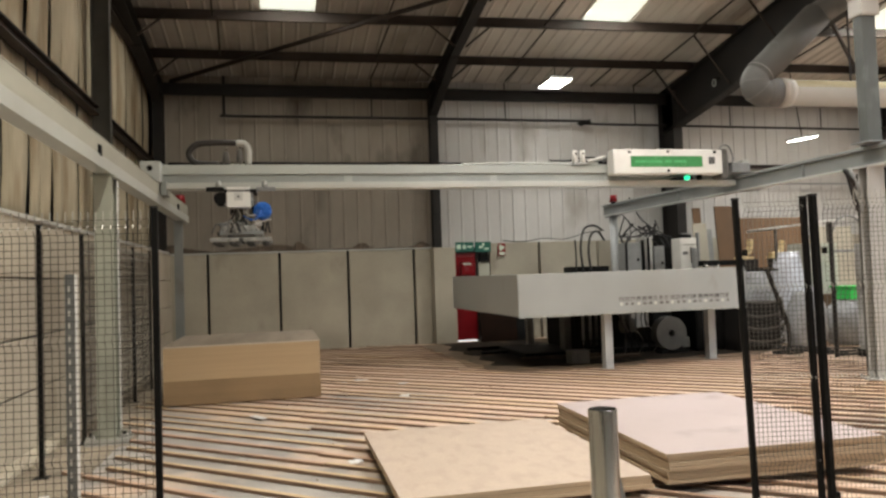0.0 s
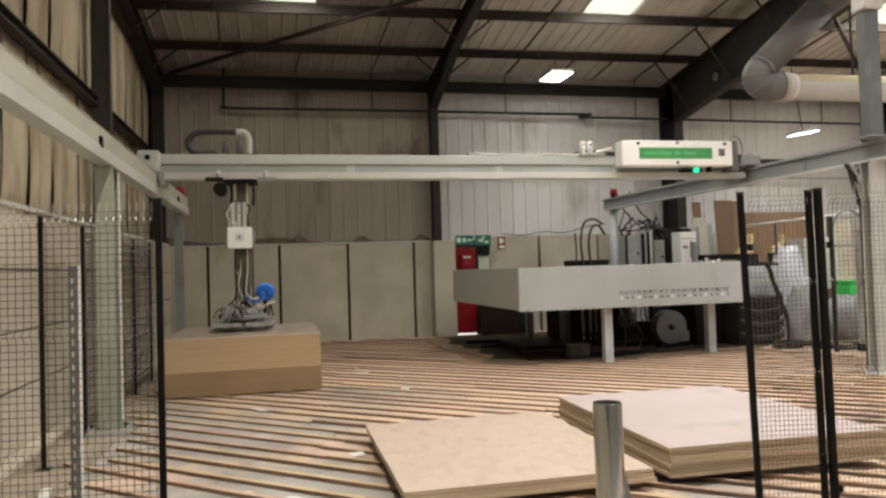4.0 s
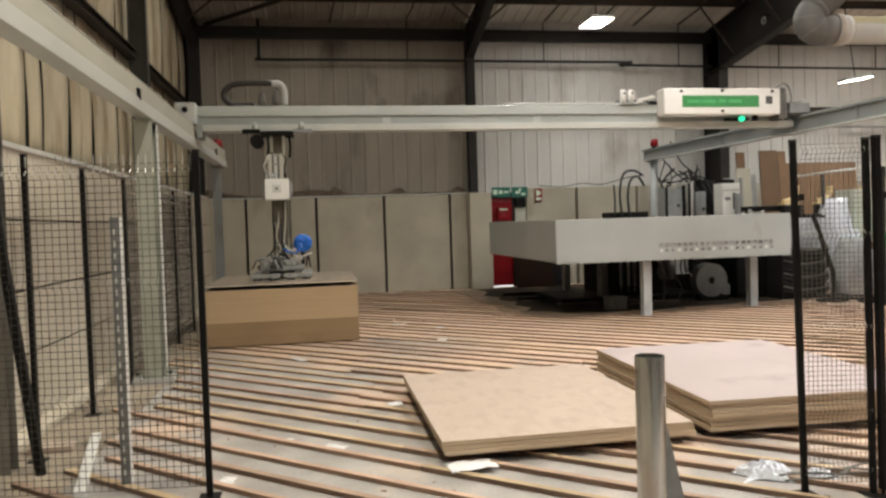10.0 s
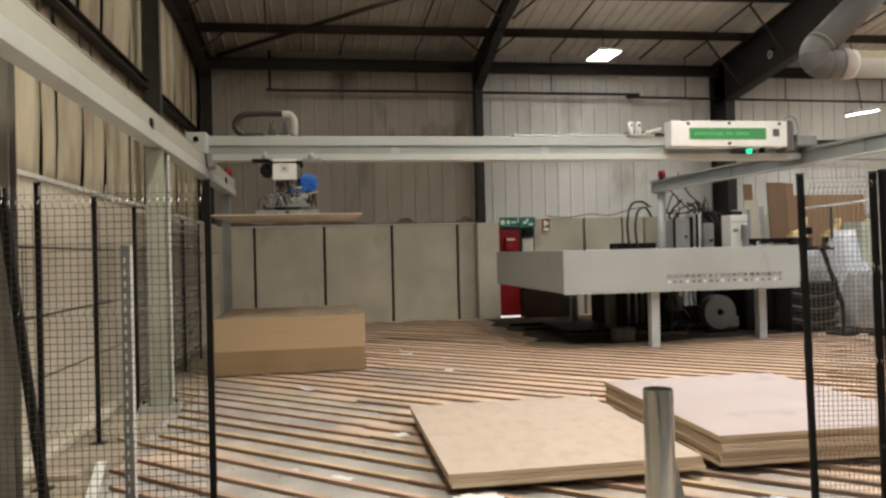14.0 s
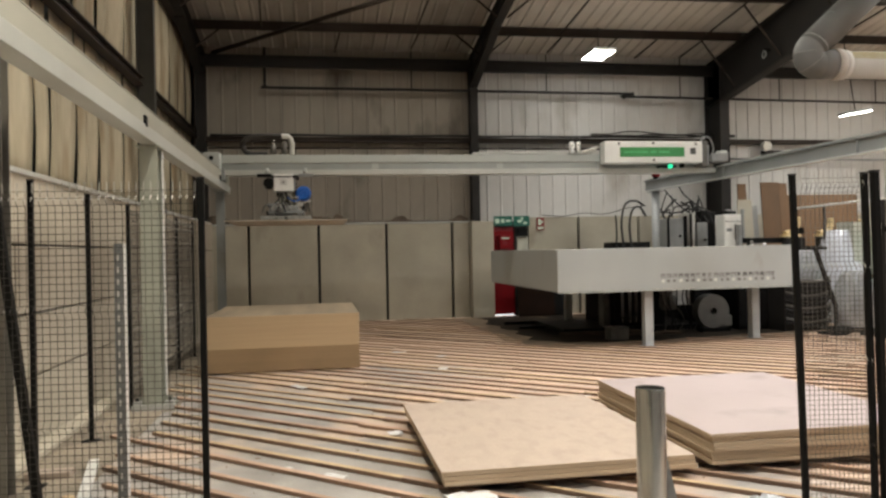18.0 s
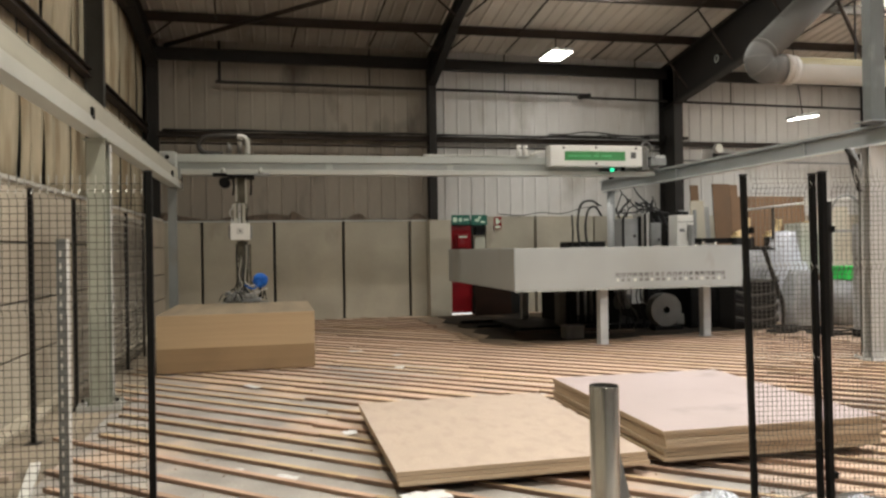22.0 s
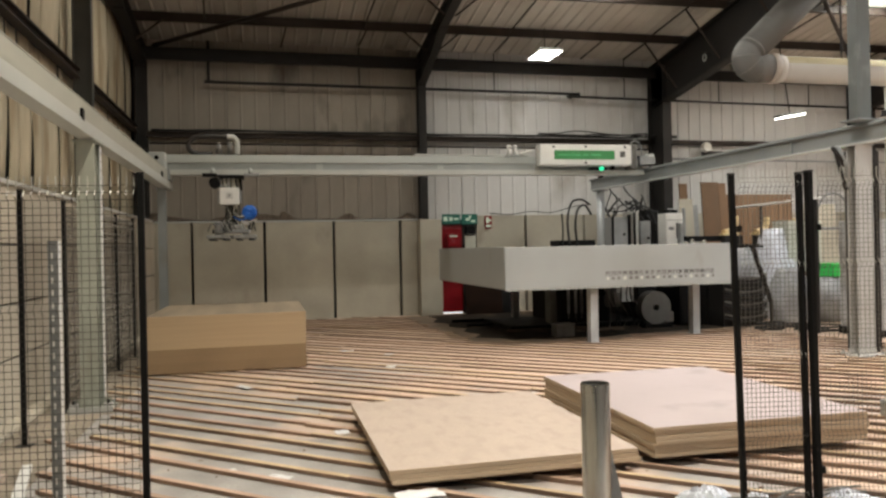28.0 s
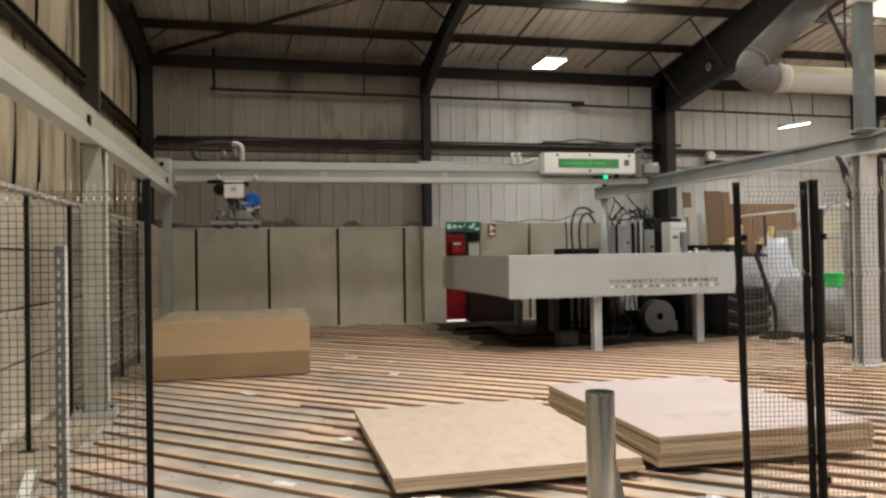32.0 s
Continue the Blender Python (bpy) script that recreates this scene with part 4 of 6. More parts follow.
# ---- right side: control arm, louvred unit, bags ----
ctl = thing("control_stand", pose(7.95, 13.3, 0), "black operator tray on a slanting arm", "control stand")
part("tray", box(nb(), -0.4, 0.06, -0.25, 0.15, 1.70, 1.74, 0.01), "black", ctl)
part("keypad", box(nb(), -0.3, 0.0, -0.2, 0.1, 1.742, 1.78, 0.008), "steel_dark", ctl)
part("arm", box(nb(), -0.03, 0.03, -0.04, 0.04, 0.0, 1.28, 0.008, m=pose(0.40, 0, 0.56) @ pose(0, 0, 0, 0, -20, 0)), "steel_dark", ctl)
part("foot", box(nb(), 0.375, 0.425, -0.03, 0.03, 0.02, 0.58, 0.01), "steel_dark", ctl)
part("base_plate", box(nb(), 0.25, 0.55, -0.15, 0.15, 0.0, 0.019), "steel_dark", ctl)
lou = thing("louvred_unit", pose(7.75, 14.0, 0), "dark unit with horizontal louvre slats", "unit")
part("case", box(nb(), 0, 1.0, 0.06, 0.9, 0, 1.05, 0.012), "steel_dark", lou)
random.seed(81)
for i in range(11):
    z = 1.06 - 0.09 * i
    pts = [(7.78, 14.05, z + 0.03), (8.05, 13.84, z - 0.03 + random.uniform(-0.02, 0.02)), (8.4, 13.80, z - 0.02), (8.66, 13.86, z + 0.03 + 0.02 * (i % 3)), (8.73, 14.05, z + 0.08)]
    single("hung_cable", sweep(nb(), curve_points(pts, 5), random.choice((0.018, 0.024, 0.03)), 6), "rubber" if i % 3 else "drive_dark", "black cable looped before the dark unit", "cable", "looped cables")
random.seed(8)
for i in range(6):
    cx, cy, r = 8.55 + random.uniform(-0.4, 0.6), 13.0 + random.uniform(-0.3, 0.4), random.uniform(0.3, 0.55)
    pts = [(cx + r * math.cos(a), cy + 0.6 * r * math.sin(a), 0.03 + 0.025 * i) for a in [q * 0.5 + i for q in range(15)]]
    single("floor_cable", sweep(nb(), pts, 0.022, 6), "rubber", "black cable coiled on the floor", "cable", "coiled cables")


def sack(name, x, y, w, d, h, mat, label, seed, z=0.0, group=""):
    """A slumped, creased bag."""
    random.seed(seed)
    ph = [random.uniform(0, 6) for _ in range(6)]
    bm = nb()
    n, k = 24, 12
    rings = []
    for a in range(k + 1):
        v = a / k
        swell = (0.86 + 0.2 * math.sin(math.pi * min(1, v * 1.15))) * (1 - 0.55 * max(0, v - 0.8) * 5 * 0.5)
        row = []
        for c in range(n):
            t = c * math.tau / n
            crease = 1 + 0.035 * math.sin(9 * t + ph[0] + 2 * v) + 0.03 * math.sin(5 * t + ph[1] - 6 * v) + 0.02 * math.sin(14 * v + 3 * t + ph[2])
            ex = abs(math.cos(t)) ** 0.7 * math.copysign(1, math.cos(t))
            ey = abs(math.sin(t)) ** 0.7 * math.copysign(1, math.sin(t))
            row.append(bm.verts.new((w / 2 * ex * swell * crease, d / 2 * ey * swell * crease, h * v)))
        rings.append(row)
    for u, v in zip(rings, rings[1:]):
        for c in range(n):
            f = bm.faces.new((u[c], u[(c + 1) % n], v[(c + 1) % n], v[c]))
            f.smooth = True
    bm.faces.new(rings[0][::-1])
    bm.faces.new(rings[-1])
    return single(name, bm, mat, label, "bag", group, m=pose(x, y, z))


sack("dust_bag", 10.12, 15.35, 1.05, 0.7, 2.12, "wrap", "broad white plastic dust bag standing on the floor", 1, group="dust bags")
sack("dust_bag", 9.20, 15.5, 0.85, 0.6, 1.72, "plastic", "grey crumpled plastic dust bag standing on the floor", 9, group="dust bags")
sack("dust_bag", 9.52, 14.2, 0.80, 0.6, 1.22, "plastic", "grey translucent plastic dust bag standing on the floor", 5, group="dust bags")
sack("dust_bag", 10.7, 14.3, 0.95, 0.8, 0.98, "plastic", "short pale plastic dust bag standing on the floor", 2, group="dust bags")
sack("dust_bag", 11.9, 14.6, 1.0, 0.8, 1.5, "plastic", "pale plastic dust bag standing on the floor", 3, group="dust bags")
crate = thing("green_crate", pose(10.8, 14.3, 0.99), "bright green plastic crate on top of a bag", "crate")
part("body", box(nb(), -0.29, 0.29, -0.28, 0.28, 0, 0.27, 0.03), "bright_green", crate)
part("rim", box(nb(), -0.32, 0.32, -0.31, 0.31, 0.272, 0.31, 0.01), "bright_green", crate)
box_brown = thing("brown_box", pose(10.62, 15.0, 0), "tan cardboard box stack behind the bags", "box")
part("carton", box(nb(), -0.5, 0.5, 0, 0.6, 0, 1.1, 0.01), "cardboard", box_brown)
part("carton", box(nb(), -0.45, 0.47, 0, 0.55, 1.102, 2.3, 0.01), "cream_paint", box_brown)
fr_ = thing("steel_frame", pose(8.66, 12.35, 0), "dark steel frame standing before the bags", "frame")
part("upright", box(nb(), 0.0, 0.06, 0, 0.06, 0.0, 2.62, 0.004), "steel_dark", fr_)
part("upright", box(nb(), 0.80, 0.86, 0, 0.06, 0.0, 2.80, 0.004), "steel_dark", fr_)
part("crossbar", box(nb(), 0.062, 0.798, 0.01, 0.05, 2.02, 2.08, 0.004), "machine_grey", fr_)
part("crossbar", box(nb(), 0.062, 0.798, 0.01, 0.05, 0.02, 0.07, 0.004), "steel_dark", fr_)
part("arch", sweep(nb(), curve_points([(0.08, 0.03, 2.45), (0.2, 0.03, 2.66), (0.42, 0.03, 2.74), (0.64, 0.03, 2.66), (0.79, 0.03, 2.45)], 6), 0.022, 8), "machine_grey", fr_)
handrail = thing("handrail", I, "pale steel handrail on dark posts behind the fence", "handrail")
part("rail", tube(nb(), (9.0, 15.4, 2.63), (12.2, 15.4, 2.94), 0.03, 12), "machine_pale", handrail)
for x in (9.75, 11.2):
    part("post", tube(nb(), (x, 15.4, 0), (x, 15.4, 2.60 + (x - 9.0) * 0.097), 0.035, 10), "steel_dark", handrail)
for i, (x, z, h) in enumerate(((9.56, 1.99, 0.48), (10.46, 1.99, 0.44), (11.28, 1.99, 0.40))):
    g = thing("brass_part", pose(x, 16.2, 0), "curved pale gold machine part on a dark stand", "machine part", "brass parts")
    part("bracket", sweep(nb(), curve_points([(-0.27, 0, z + 0.07), (-0.12, 0, z + 0.11), (0.0, 0, z + 0.17), (0.06, 0, z + 0.30), (0.07, 0, z + h)], 5), 0.075, 10), "gilt", g)
    part("foot", box(nb(), -0.34, 0.10, -0.09, 0.09, z + 0.001, z + 0.06, 0.02), "gilt", g)
    part("stand", box(nb(), -0.3, 0.2, -0.1, 0.1, 0, z, 0.01), "steel_dark", g)

# ---- gantry ----
left_rail = thing("gantry_rail", I, "long pale painted steel gantry rail along the lined wall", "rail", "gantry rails")
part("web", box(nb(), -3.86, -3.70, -2.0, 16.8, 3.322, 3.53, 0.004), "rail_cream", left_rail)
part("lower_track", box(nb(), -3.86, -3.68, -2.0, 16.8, 3.175, 3.32, 0.004), "beam_pale", left_rail)
part("top_plate", box(nb(), -3.88, -3.695, -2.0, 16.8, 3.532, 3.543), "rail_cream", left_rail)
for y in (2.4, 8.9, 15.2):
    part("joint_clip", box(nb(), -3.699, -3.672, y, y + 0.10, 3.30, 3.42, 0.004), "black", left_rail)
right_rail = thing("gantry_rail", pose(7.36, 9.8, 3.31, 0.18, 0, 1.25), "long grey steel gantry rail standing on posts", "rail", "gantry rails")
# bottom flange takes a paler rail grey, its highlight painted in
for name, xa, xb, za, zb, mat in (("web", -0.03, 0.03, 0.032, 0.268, "rail_grey"), ("top_flange", -0.09, 0.09, 0.27, 0.30, "rail_grey"), ("bottom_flange", -0.09, 0.09, 0.0, 0.03, "rail_lit"), ("track", -0.02, 0.02, 0.302, 0.335, "steel_grey")):
    part(name, box(nb(), xa, xb, -8.6, 9.35 if name != "bottom_flange" else 9.25, za, zb, 0.004), mat, right_rail)
for y in (-6.0, -3.2, 1.5, 5.5):
    part("stiffener", box(nb(), -0.085, -0.031, y - 0.006, y + 0.006, 0.033, 0.267), "rail_grey", right_rail)
chain_tray = thing("cable_chain", pose(7.30, 9.8, 3.655, 0.18, 0, 1.25), "black cable chain lying along the gantry rail", "cable chain")
part("tray", box(nb(), -0.10, -0.02, -6.0, -0.45, 0.0, 0.012), "steel_dark", chain_tray)
for k in range(44):
    part("link", box(nb(), -0.095, -0.025, -5.95 + k * 0.125, -5.85 + k * 0.125, 0.0125, 0.085 - 0.002 * (k % 3), 0.006), "rubber", chain_tray)


def h_column(x, y, z, mat, w, d, label):
    t = thing("gantry_column", pose(x, y, 0), label, "column", "gantry columns")
    part("shaft", i_beam(nb(), (0, 0, 0.03), (0, 0, z), d, w, 0.022, 0.02, up=(0, 1, 0)), mat, t)
    pl = part("base_plate", box(nb(), -w / 2 - 0.12, w / 2 + 0.12, -d / 2 - 0.1, d / 2 + 0.1, 0.0, 0.028, 0.004), mat, t)
    for sx in (-1, 1):
        for sy in (-1, 1):
            part("bolt", tube(nb(), (sx * (w / 2 + 0.08), sy * (d / 2 + 0.06), 0.028), (sx * (w / 2 + 0.08), sy * (d / 2 + 0.06), 0.075), 0.018, 6), "steel_grey", pl)
        part("gusset", box(nb(), sx * (w / 2 + 0.05) - 0.05, sx * (w / 2 + 0.05) + 0.05, -0.006, 0.006, 0.03, 0.13), mat, t)
    part("cap_plate", box(nb(), -w / 2 - 0.03, w / 2 + 0.03, -d / 2 - 0.02, d / 2 + 0.02, z + 0.001, z + 0.02), mat, t)
    return t


left_column = h_column(-3.78, 9.62, 3.14, "column_paint", 0.205, 0.30, "pale green-grey steel column bolted to the floor")
# light on the flange edge, put in as a bright strip with grey dots
part("lit_edge", box(nb(), 0.104, 0.114, 0.06, 0.152, 0.031, 3.12), "galv_bright", left_column, "bright strip painted as the flange's lit edge")
for k in range(30):
    part("lit_edge_dot", box(nb(), 0.1142, 0.1155, 0.09, 0.12, 0.12 + k * 0.1, 0.15 + k * 0.1), "machine_grey", left_column)
for x in (-0.21, 0.16):
    part("base_clip", box(nb(), x, x + 0.09, -0.24, -0.16, 0.0285, 0.11, 0.006), "column_pale", left_column)
    part("clip_bolt", tube(nb(), (x + 0.045, -0.2, 0.111), (x + 0.045, -0.2, 0.15), 0.02, 6), "steel_dark", left_column)
part("base_channel", box(nb(), -0.22, 0.26, -0.262, -0.245, 0.0, 0.075, 0.004), "column_pale", left_column)
h_column(-3.82, 16.2, 3.15, "rail_grey", 0.16, 0.16, "slim grey steel column bolted to the floor")
h_column(7.30, 9.84, 3.285, "column_pale", 0.30, 0.20, "pale steel column of the gantry bolted to the floor")
post_r = thing("round_post", pose(7.225, 18.75, 0), "round grey steel post under the rail's end", "post")
part("shaft", tube(nb(), (0, 0, 0.02), (0, 0, 3.30), 0.11, 24), "leg_grey", post_r)
part("head_plate", box(nb(), -0.16, 0.16, -0.16, 0.16, 3.301, 3.325, 0.004), "rail_grey", post_r)
part("base_plate", box(nb(), -0.2, 0.2, -0.2, 0.2, 0, 0.019), "rail_grey", post_r)
hanger = thing("duct_drop", pose(7.3, 9.8, 0), "grey square duct drop standing on the gantry rail", "duct")
part("shaft", box(nb(), -0.135, 0.125, -0.09, 0.09, 3.685, 5.72, 0.012), "hanger_grey", hanger)
part("plate", box(nb(), -0.22, 0.2, -0.18, 0.18, 3.665, 3.684), "rail_grey", hanger)
trough = thing("cable_trough", I, "dark cable trough behind the gantry column", "cable trough")
part("trough", box(nb(), 7.78, 7.87, 10.04, 10.12, 0.0, 3.25, 0.006), "steel_dark", trough)
part("trough", box(nb(), 7.40, 7.47, 10.18, 10.26, 0.0, 3.25, 0.006), "steel_dark", trough)
part("tie", box(nb(), 7.475, 7.775, 10.10, 10.14, 3.0, 3.06), "steel_dark", trough)
for k, (z, dx) in enumerate(((3.1, 0.0), (2.95, 0.12), (2.75, 0.05))):
    part("hose", sweep(nb(), curve_points([(6.85 + dx, 9.9, 3.27), (6.95 + dx, 9.85, z), (7.15, 9.95, z - 0.12), (7.44, 10.1, z - 0.05)], 6), 0.03, 8), "machine_grey" if k % 2 else "steel_dark", trough)
for x, y, z, mat_l in ((-3.82, 16.55, 3.51, 0), (7.2, 18.5, 3.67, 0)):
    b = thing("beacon", pose(x - (0.07 if x > 0 else 0), y, z - (0.035 if x > 0 else 0)), "small red buffer light on the gantry rail's end", "beacon", "red beacons")
    part("lens", tube(nb(), (0, 0, 0.06), (0, 0, 0.24), 0.11, 20, 0.09), "red", b)
    part("socket", tube(nb(), (0, 0, 0.0), (0, 0, 0.058), 0.07, 16), "black", b)

gantry = thing("gantry_crane", pose(0, 13.0, 0), "pale aluminium gantry beam with a drive box and green sign", "crane")
beam = part("beam", box(nb(), -3.72, 7.25, -0.10, 0.14, 3.705, 3.87, 0.008), "alu", gantry)
part("web", box(nb(), -3.70, 7.22, -0.06, 0.10, 3.555, 3.703), "beam_web", gantry)
part("lower_track", box(nb(), -3.70, 7.2, -0.15, 0.14, 3.445, 3.553, 0.008), "beam_pale", gantry)
for x in (-0.6, 2.1, 4.4):
    part("joint_plate", box(nb(), x, x + 0.14, -0.066, -0.061, 3.57, 3.69), "alu", gantry)
for x in (-2.9, -1.3, 0.3, 1.9, 3.4):
    part("clip", box(nb(), x, x + 0.09, -0.03, 0.03, 3.871, 3.885), "alu", gantry)
carr = part("end_carriage", box(nb(), -3.98, -3.66, -0.32, 0.32, 3.55, 3.90, 0.02), "white_paint", gantry)
for z in (3.60, 3.78):
    part("roller", tube(nb(), (-3.82, -0.345, z), (-3.82, -0.321, z), 0.045, 16), "black", carr)
part("roller_arm", box(nb(), -3.67, -3.58, -0.2, 0.2, 3.34, 3.57, 0.01), "steel_grey", carr)
part("end_carriage", box(nb(), 7.0, 7.4, -0.35, 0.35, 3.67, 3.86, 0.02), "machine_grey", gantry)
drv = part("drive_box", box(nb(), 4.42, 6.72, -0.45, -0.16, 3.635, 4.11, 0.03), "box_white", gantry)
sign = part("sign", box(nb(), 4.77, 6.28, -0.459, -0.451, 3.765, 3.975, 0.003), "green", drv, "green name panel")
part("letter_bar", box(nb(), 4.86, 5.42, -0.463, -0.4595, 3.845, 3.895), "sign_mid", drv)
part("letter_bar", box(nb(), 5.48, 5.62, -0.463, -0.4595, 3.845, 3.90), "sign_mid", drv)
part("letter_bar", box(nb(), 5.67, 5.93, -0.463, -0.4595, 3.845, 3.90), "sign_mid", drv)
part("label_plate", box(nb(), 6.42, 6.55, -0.457, -0.451, 3.82, 3.96), "mark_dark", drv)
for x, z in ((5.55, 4.06), (5.55, 3.69), (6.55, 4.05), (4.75, 4.05)):
    part("latch", box(nb(), x - 0.025, x + 0.025, -0.47, -0.451, z - 0.02, z + 0.025, 0.004), "black", drv)
led = part("status_light", tube(nb(), (5.97, -0.42, 3.56), (5.97, -0.36, 3.56), 0.05, 20), "led_green", gantry, "glowing green status light")
part("light_bracket", box(nb(), 5.72, 6.12, -0.355, -0.2, 3.54, 3.585, 0.006), "black", gantry)
part("limit_switch", box(nb(), 6.26, 6.32, -0.36, -0.25, 3.54, 3.634, 0.006), "black", gantry)
part("motor", box(nb(), 6.74, 6.90, -0.36, 0.1, 3.56, 4.14, 0.03), "drive_dark", gantry)
part("motor_flange", box(nb(), 6.905, 6.96, -0.30, 0.05, 3.60, 4.05, 0.02), "machine_grey", gantry)
part("motor_cable", sweep(nb(), curve_points([(6.8, -0.2, 4.14), (6.9, -0.22, 4.24), (7.05, -0.2, 4.2), (7.12, -0.2, 4.0), (7.1, -0.2, 3.88)], 6), 0.018, 6), "machine_grey", gantry)
part("junction_box", box(nb(), 7.22, 7.38, -0.34, -0.12, 3.68, 3.92, 0.015), "white_paint", gantry)
part("motor_can", tube(nb(), (7.0, -0.2, 3.8), (7.16, -0.2, 3.8), 0.09, 16), "black", gantry)
for x in (3.80, 3.95):
    cup = part("tape_cup", tube(nb(), (x, -0.1, 3.90), (x, -0.1, 4.14), 0.055, 16, 0.048), "box_white", gantry)
    part("hub", tube(nb(), (x, -0.157, 4.07), (x, -0.15, 4.07), 0.02, 10), "mark_dark", cup)
part("tape_foot", box(nb(), 3.73, 4.02, -0.17, -0.02, 3.875, 3.898, 0.006), "white_paint", gantry)
part("supply_tube", sweep(nb(), curve_points([(4.35, -0.2, 4.0), (4.2, -0.17, 3.96), (4.05, -0.14, 3.92)], 6), 0.03, 8), "pvc", gantry)
part("top_strip", box(nb(), 1.6, 4.3, -0.05, 0.12, 3.886, 3.93, 0.008), "beam_pale", gantry)

# trolley and cable chain
trol = part("trolley", box(nb(), -2.66, -2.12, -0.24, 0.30, 3.38, 3.428, 0.008), "black", gantry)
part("wheel_plate", box(nb(), -2.95, -2.66, -0.22, -0.16, 3.40, 3.47, 0.01), "black", trol)
part("wheel_plate", box(nb(), -2.12, -1.80, -0.22, -0.16, 3.40, 3.47, 0.01), "machine_grey", trol)
for x in (-2.74, -1.98):
    part("guide", tube(nb(), (x, -0.2, 3.47), (x, -0.2, 3.58), 0.05, 14, 0.03), "white_paint", trol)
part("motor", tube(nb(), (-2.72, -0.2, 3.28), (-2.72, 0.1, 3.28), 0.11, 20), "black", trol)
part("cable_chain", sweep(nb(), curve_points([(-2.75, 0.05, 3.90), (-3.12, 0.05, 3.92), (-3.24, 0.05, 4.08), (-3.12, 0.05, 4.24), (-2.85, 0.05, 4.28), (-2.45, 0.05, 4.28)], 6), 0.055, 8), "chain", trol)
part("hose_elbow", sweep(nb(), curve_points([(-2.45, 0.04, 4.27), (-2.32, 0.04, 4.26), (-2.25, 0.04, 4.15), (-2.25, 0.04, 3.9)], 6), 0.055, 10), "machine_pale", trol)
part("filter_bowl", tube(nb(), (-2.62, -0.02, 3.9), (-2.62, -0.02, 4.10), 0.07, 16, 0.045), "drive_dark", trol)
part("valve", tube(nb(), (-2.62, -0.03, 4.102), (-2.62, -0.03, 4.15), 0.03, 12), "steel_shiny", trol)
part("valve", tube(nb(), (-2.40, -0.03, 4.142), (-2.40, -0.03, 4.18), 0.03, 12), "steel_shiny", trol)
part("filter_bowl", tube(nb(), (-2.40, 0.0, 3.9), (-2.40, 0.0, 4.14), 0.05, 16), "drive_dark", trol)
part("fixed_mast", box(nb(), -2.49, -2.29, 0.02, 0.20, 2.70, 3.60, 0.006), "mast_olive", trol)
for x in (-2.50, -2.30):
    part("mast_edge", box(nb(), x - 0.012, x + 0.028, -0.0, 0.018, 2.74, 3.40), "mast_pale", trol)
for x in (-2.56, -2.2):
    part("side_cable", sweep(nb(), [(x, 0.02, 3.4), (x + 0.02, 0.02, 3.2), (x, 0.02, 3.02)], 0.02, 6), "black", trol)

# telescopic stage: origin at the centre of the square housing
stage = part("lift_stage", box(nb(), -0.10, 0.07, -0.03, 0.0, 0.10, 0.63, 0.006), "mast_olive", gantry, m=pose(-2.42, 0, 2.47))
for x in (-0.105, 0.075):
    part("guide_rail", box(nb(), x - 0.028, x + 0.028, -0.055, -0.005, 0.10, 0.60, 0.005), "mast_pale", stage)
part("inner_mast", box(nb(), -0.075, 0.075, -0.02, 0.09, -0.56, -0.181, 0.006), "mast_olive", stage)
part("rack", box(nb(), -0.045, 0.015, -0.045, -0.031, 0.12, 0.6), "machine_pale", stage)
for i in range(3):
    part("cross_clip", box(nb(), -0.095, 0.065, -0.05, -0.032, 0.26 + i * 0.15, 0.285 + i * 0.15), "machine_grey", stage)
for i in range(4):
    part("fitting", tube(nb(), (-0.17 + i * 0.05, -0.045, 0.171), (-0.17 + i * 0.05, -0.045, 0.27 + 0.03 * (i % 2)), 0.015, 10), "white_paint", stage)
part("air_hose", sweep(nb(), curve_points([(-0.17, -0.045, 0.29), (-0.21, -0.04, 0.40), (-0.16, -0.035, 0.5), (-0.14, -0.03, 0.58)], 6), 0.014, 6), "machine_pale", stage)
part("air_hose", sweep(nb(), curve_points([(0.12, -0.03, 0.58), (0.16, -0.04, 0.5), (0.13, -0.04, 0.35), (0.15, -0.045, 0.16)], 6), 0.012, 6), "black", stage)
house = part("housing", box(nb(), -0.195, 0.195, -0.24, -0.02, -0.18, 0.17, 0.012), "box_white", stage)
part("emblem", box(nb(), -0.07, 0.07, -0.246, -0.2405, -0.06, 0.07), "mark_light", house)
part("emblem", tube(nb(), (0.0, -0.250, 0.005), (0.0, -0.2465, 0.005), 0.022, 12), "mark_dark", house)
for sx in (-1, 1):
    part("side_bracket", box(nb(), sx * 0.22 - 0.022, sx * 0.22 + 0.022, -0.15, -0.05, -0.15, 0.12, 0.006), "machine_grey", house)

# gripper: origin at the underside of its suction pads
grip = part("gripper_frame", box(nb(), -0.36, 0.36, -0.40, 0.40, 0.16, 0.22, 0.01), "machine_grey", gantry, m=pose(-2.38, 0.05, 0.97))
part("lower_mast", box(nb(), -0.09, 0.10, -0.02, 0.10, 0.22, 1.42, 0.008), "mast_olive", grip)
part("mast_face", box(nb(), -0.035, 0.05, -0.028, -0.0205, 0.40, 1.40, 0.003), "mast_olive", grip)
for x in (-0.13, 0.15):
    part("mast_rail", box(nb(), x - 0.018, x + 0.018, -0.03, 0.02, 0.36, 1.36), "mast_olive", grip)
for i in range(5):
    part("mast_clip", box(nb(), -0.15, -0.05, -0.05, -0.021, 0.5 + i * 0.16, 0.55 + i * 0.16, 0.004), "mast_olive", grip)
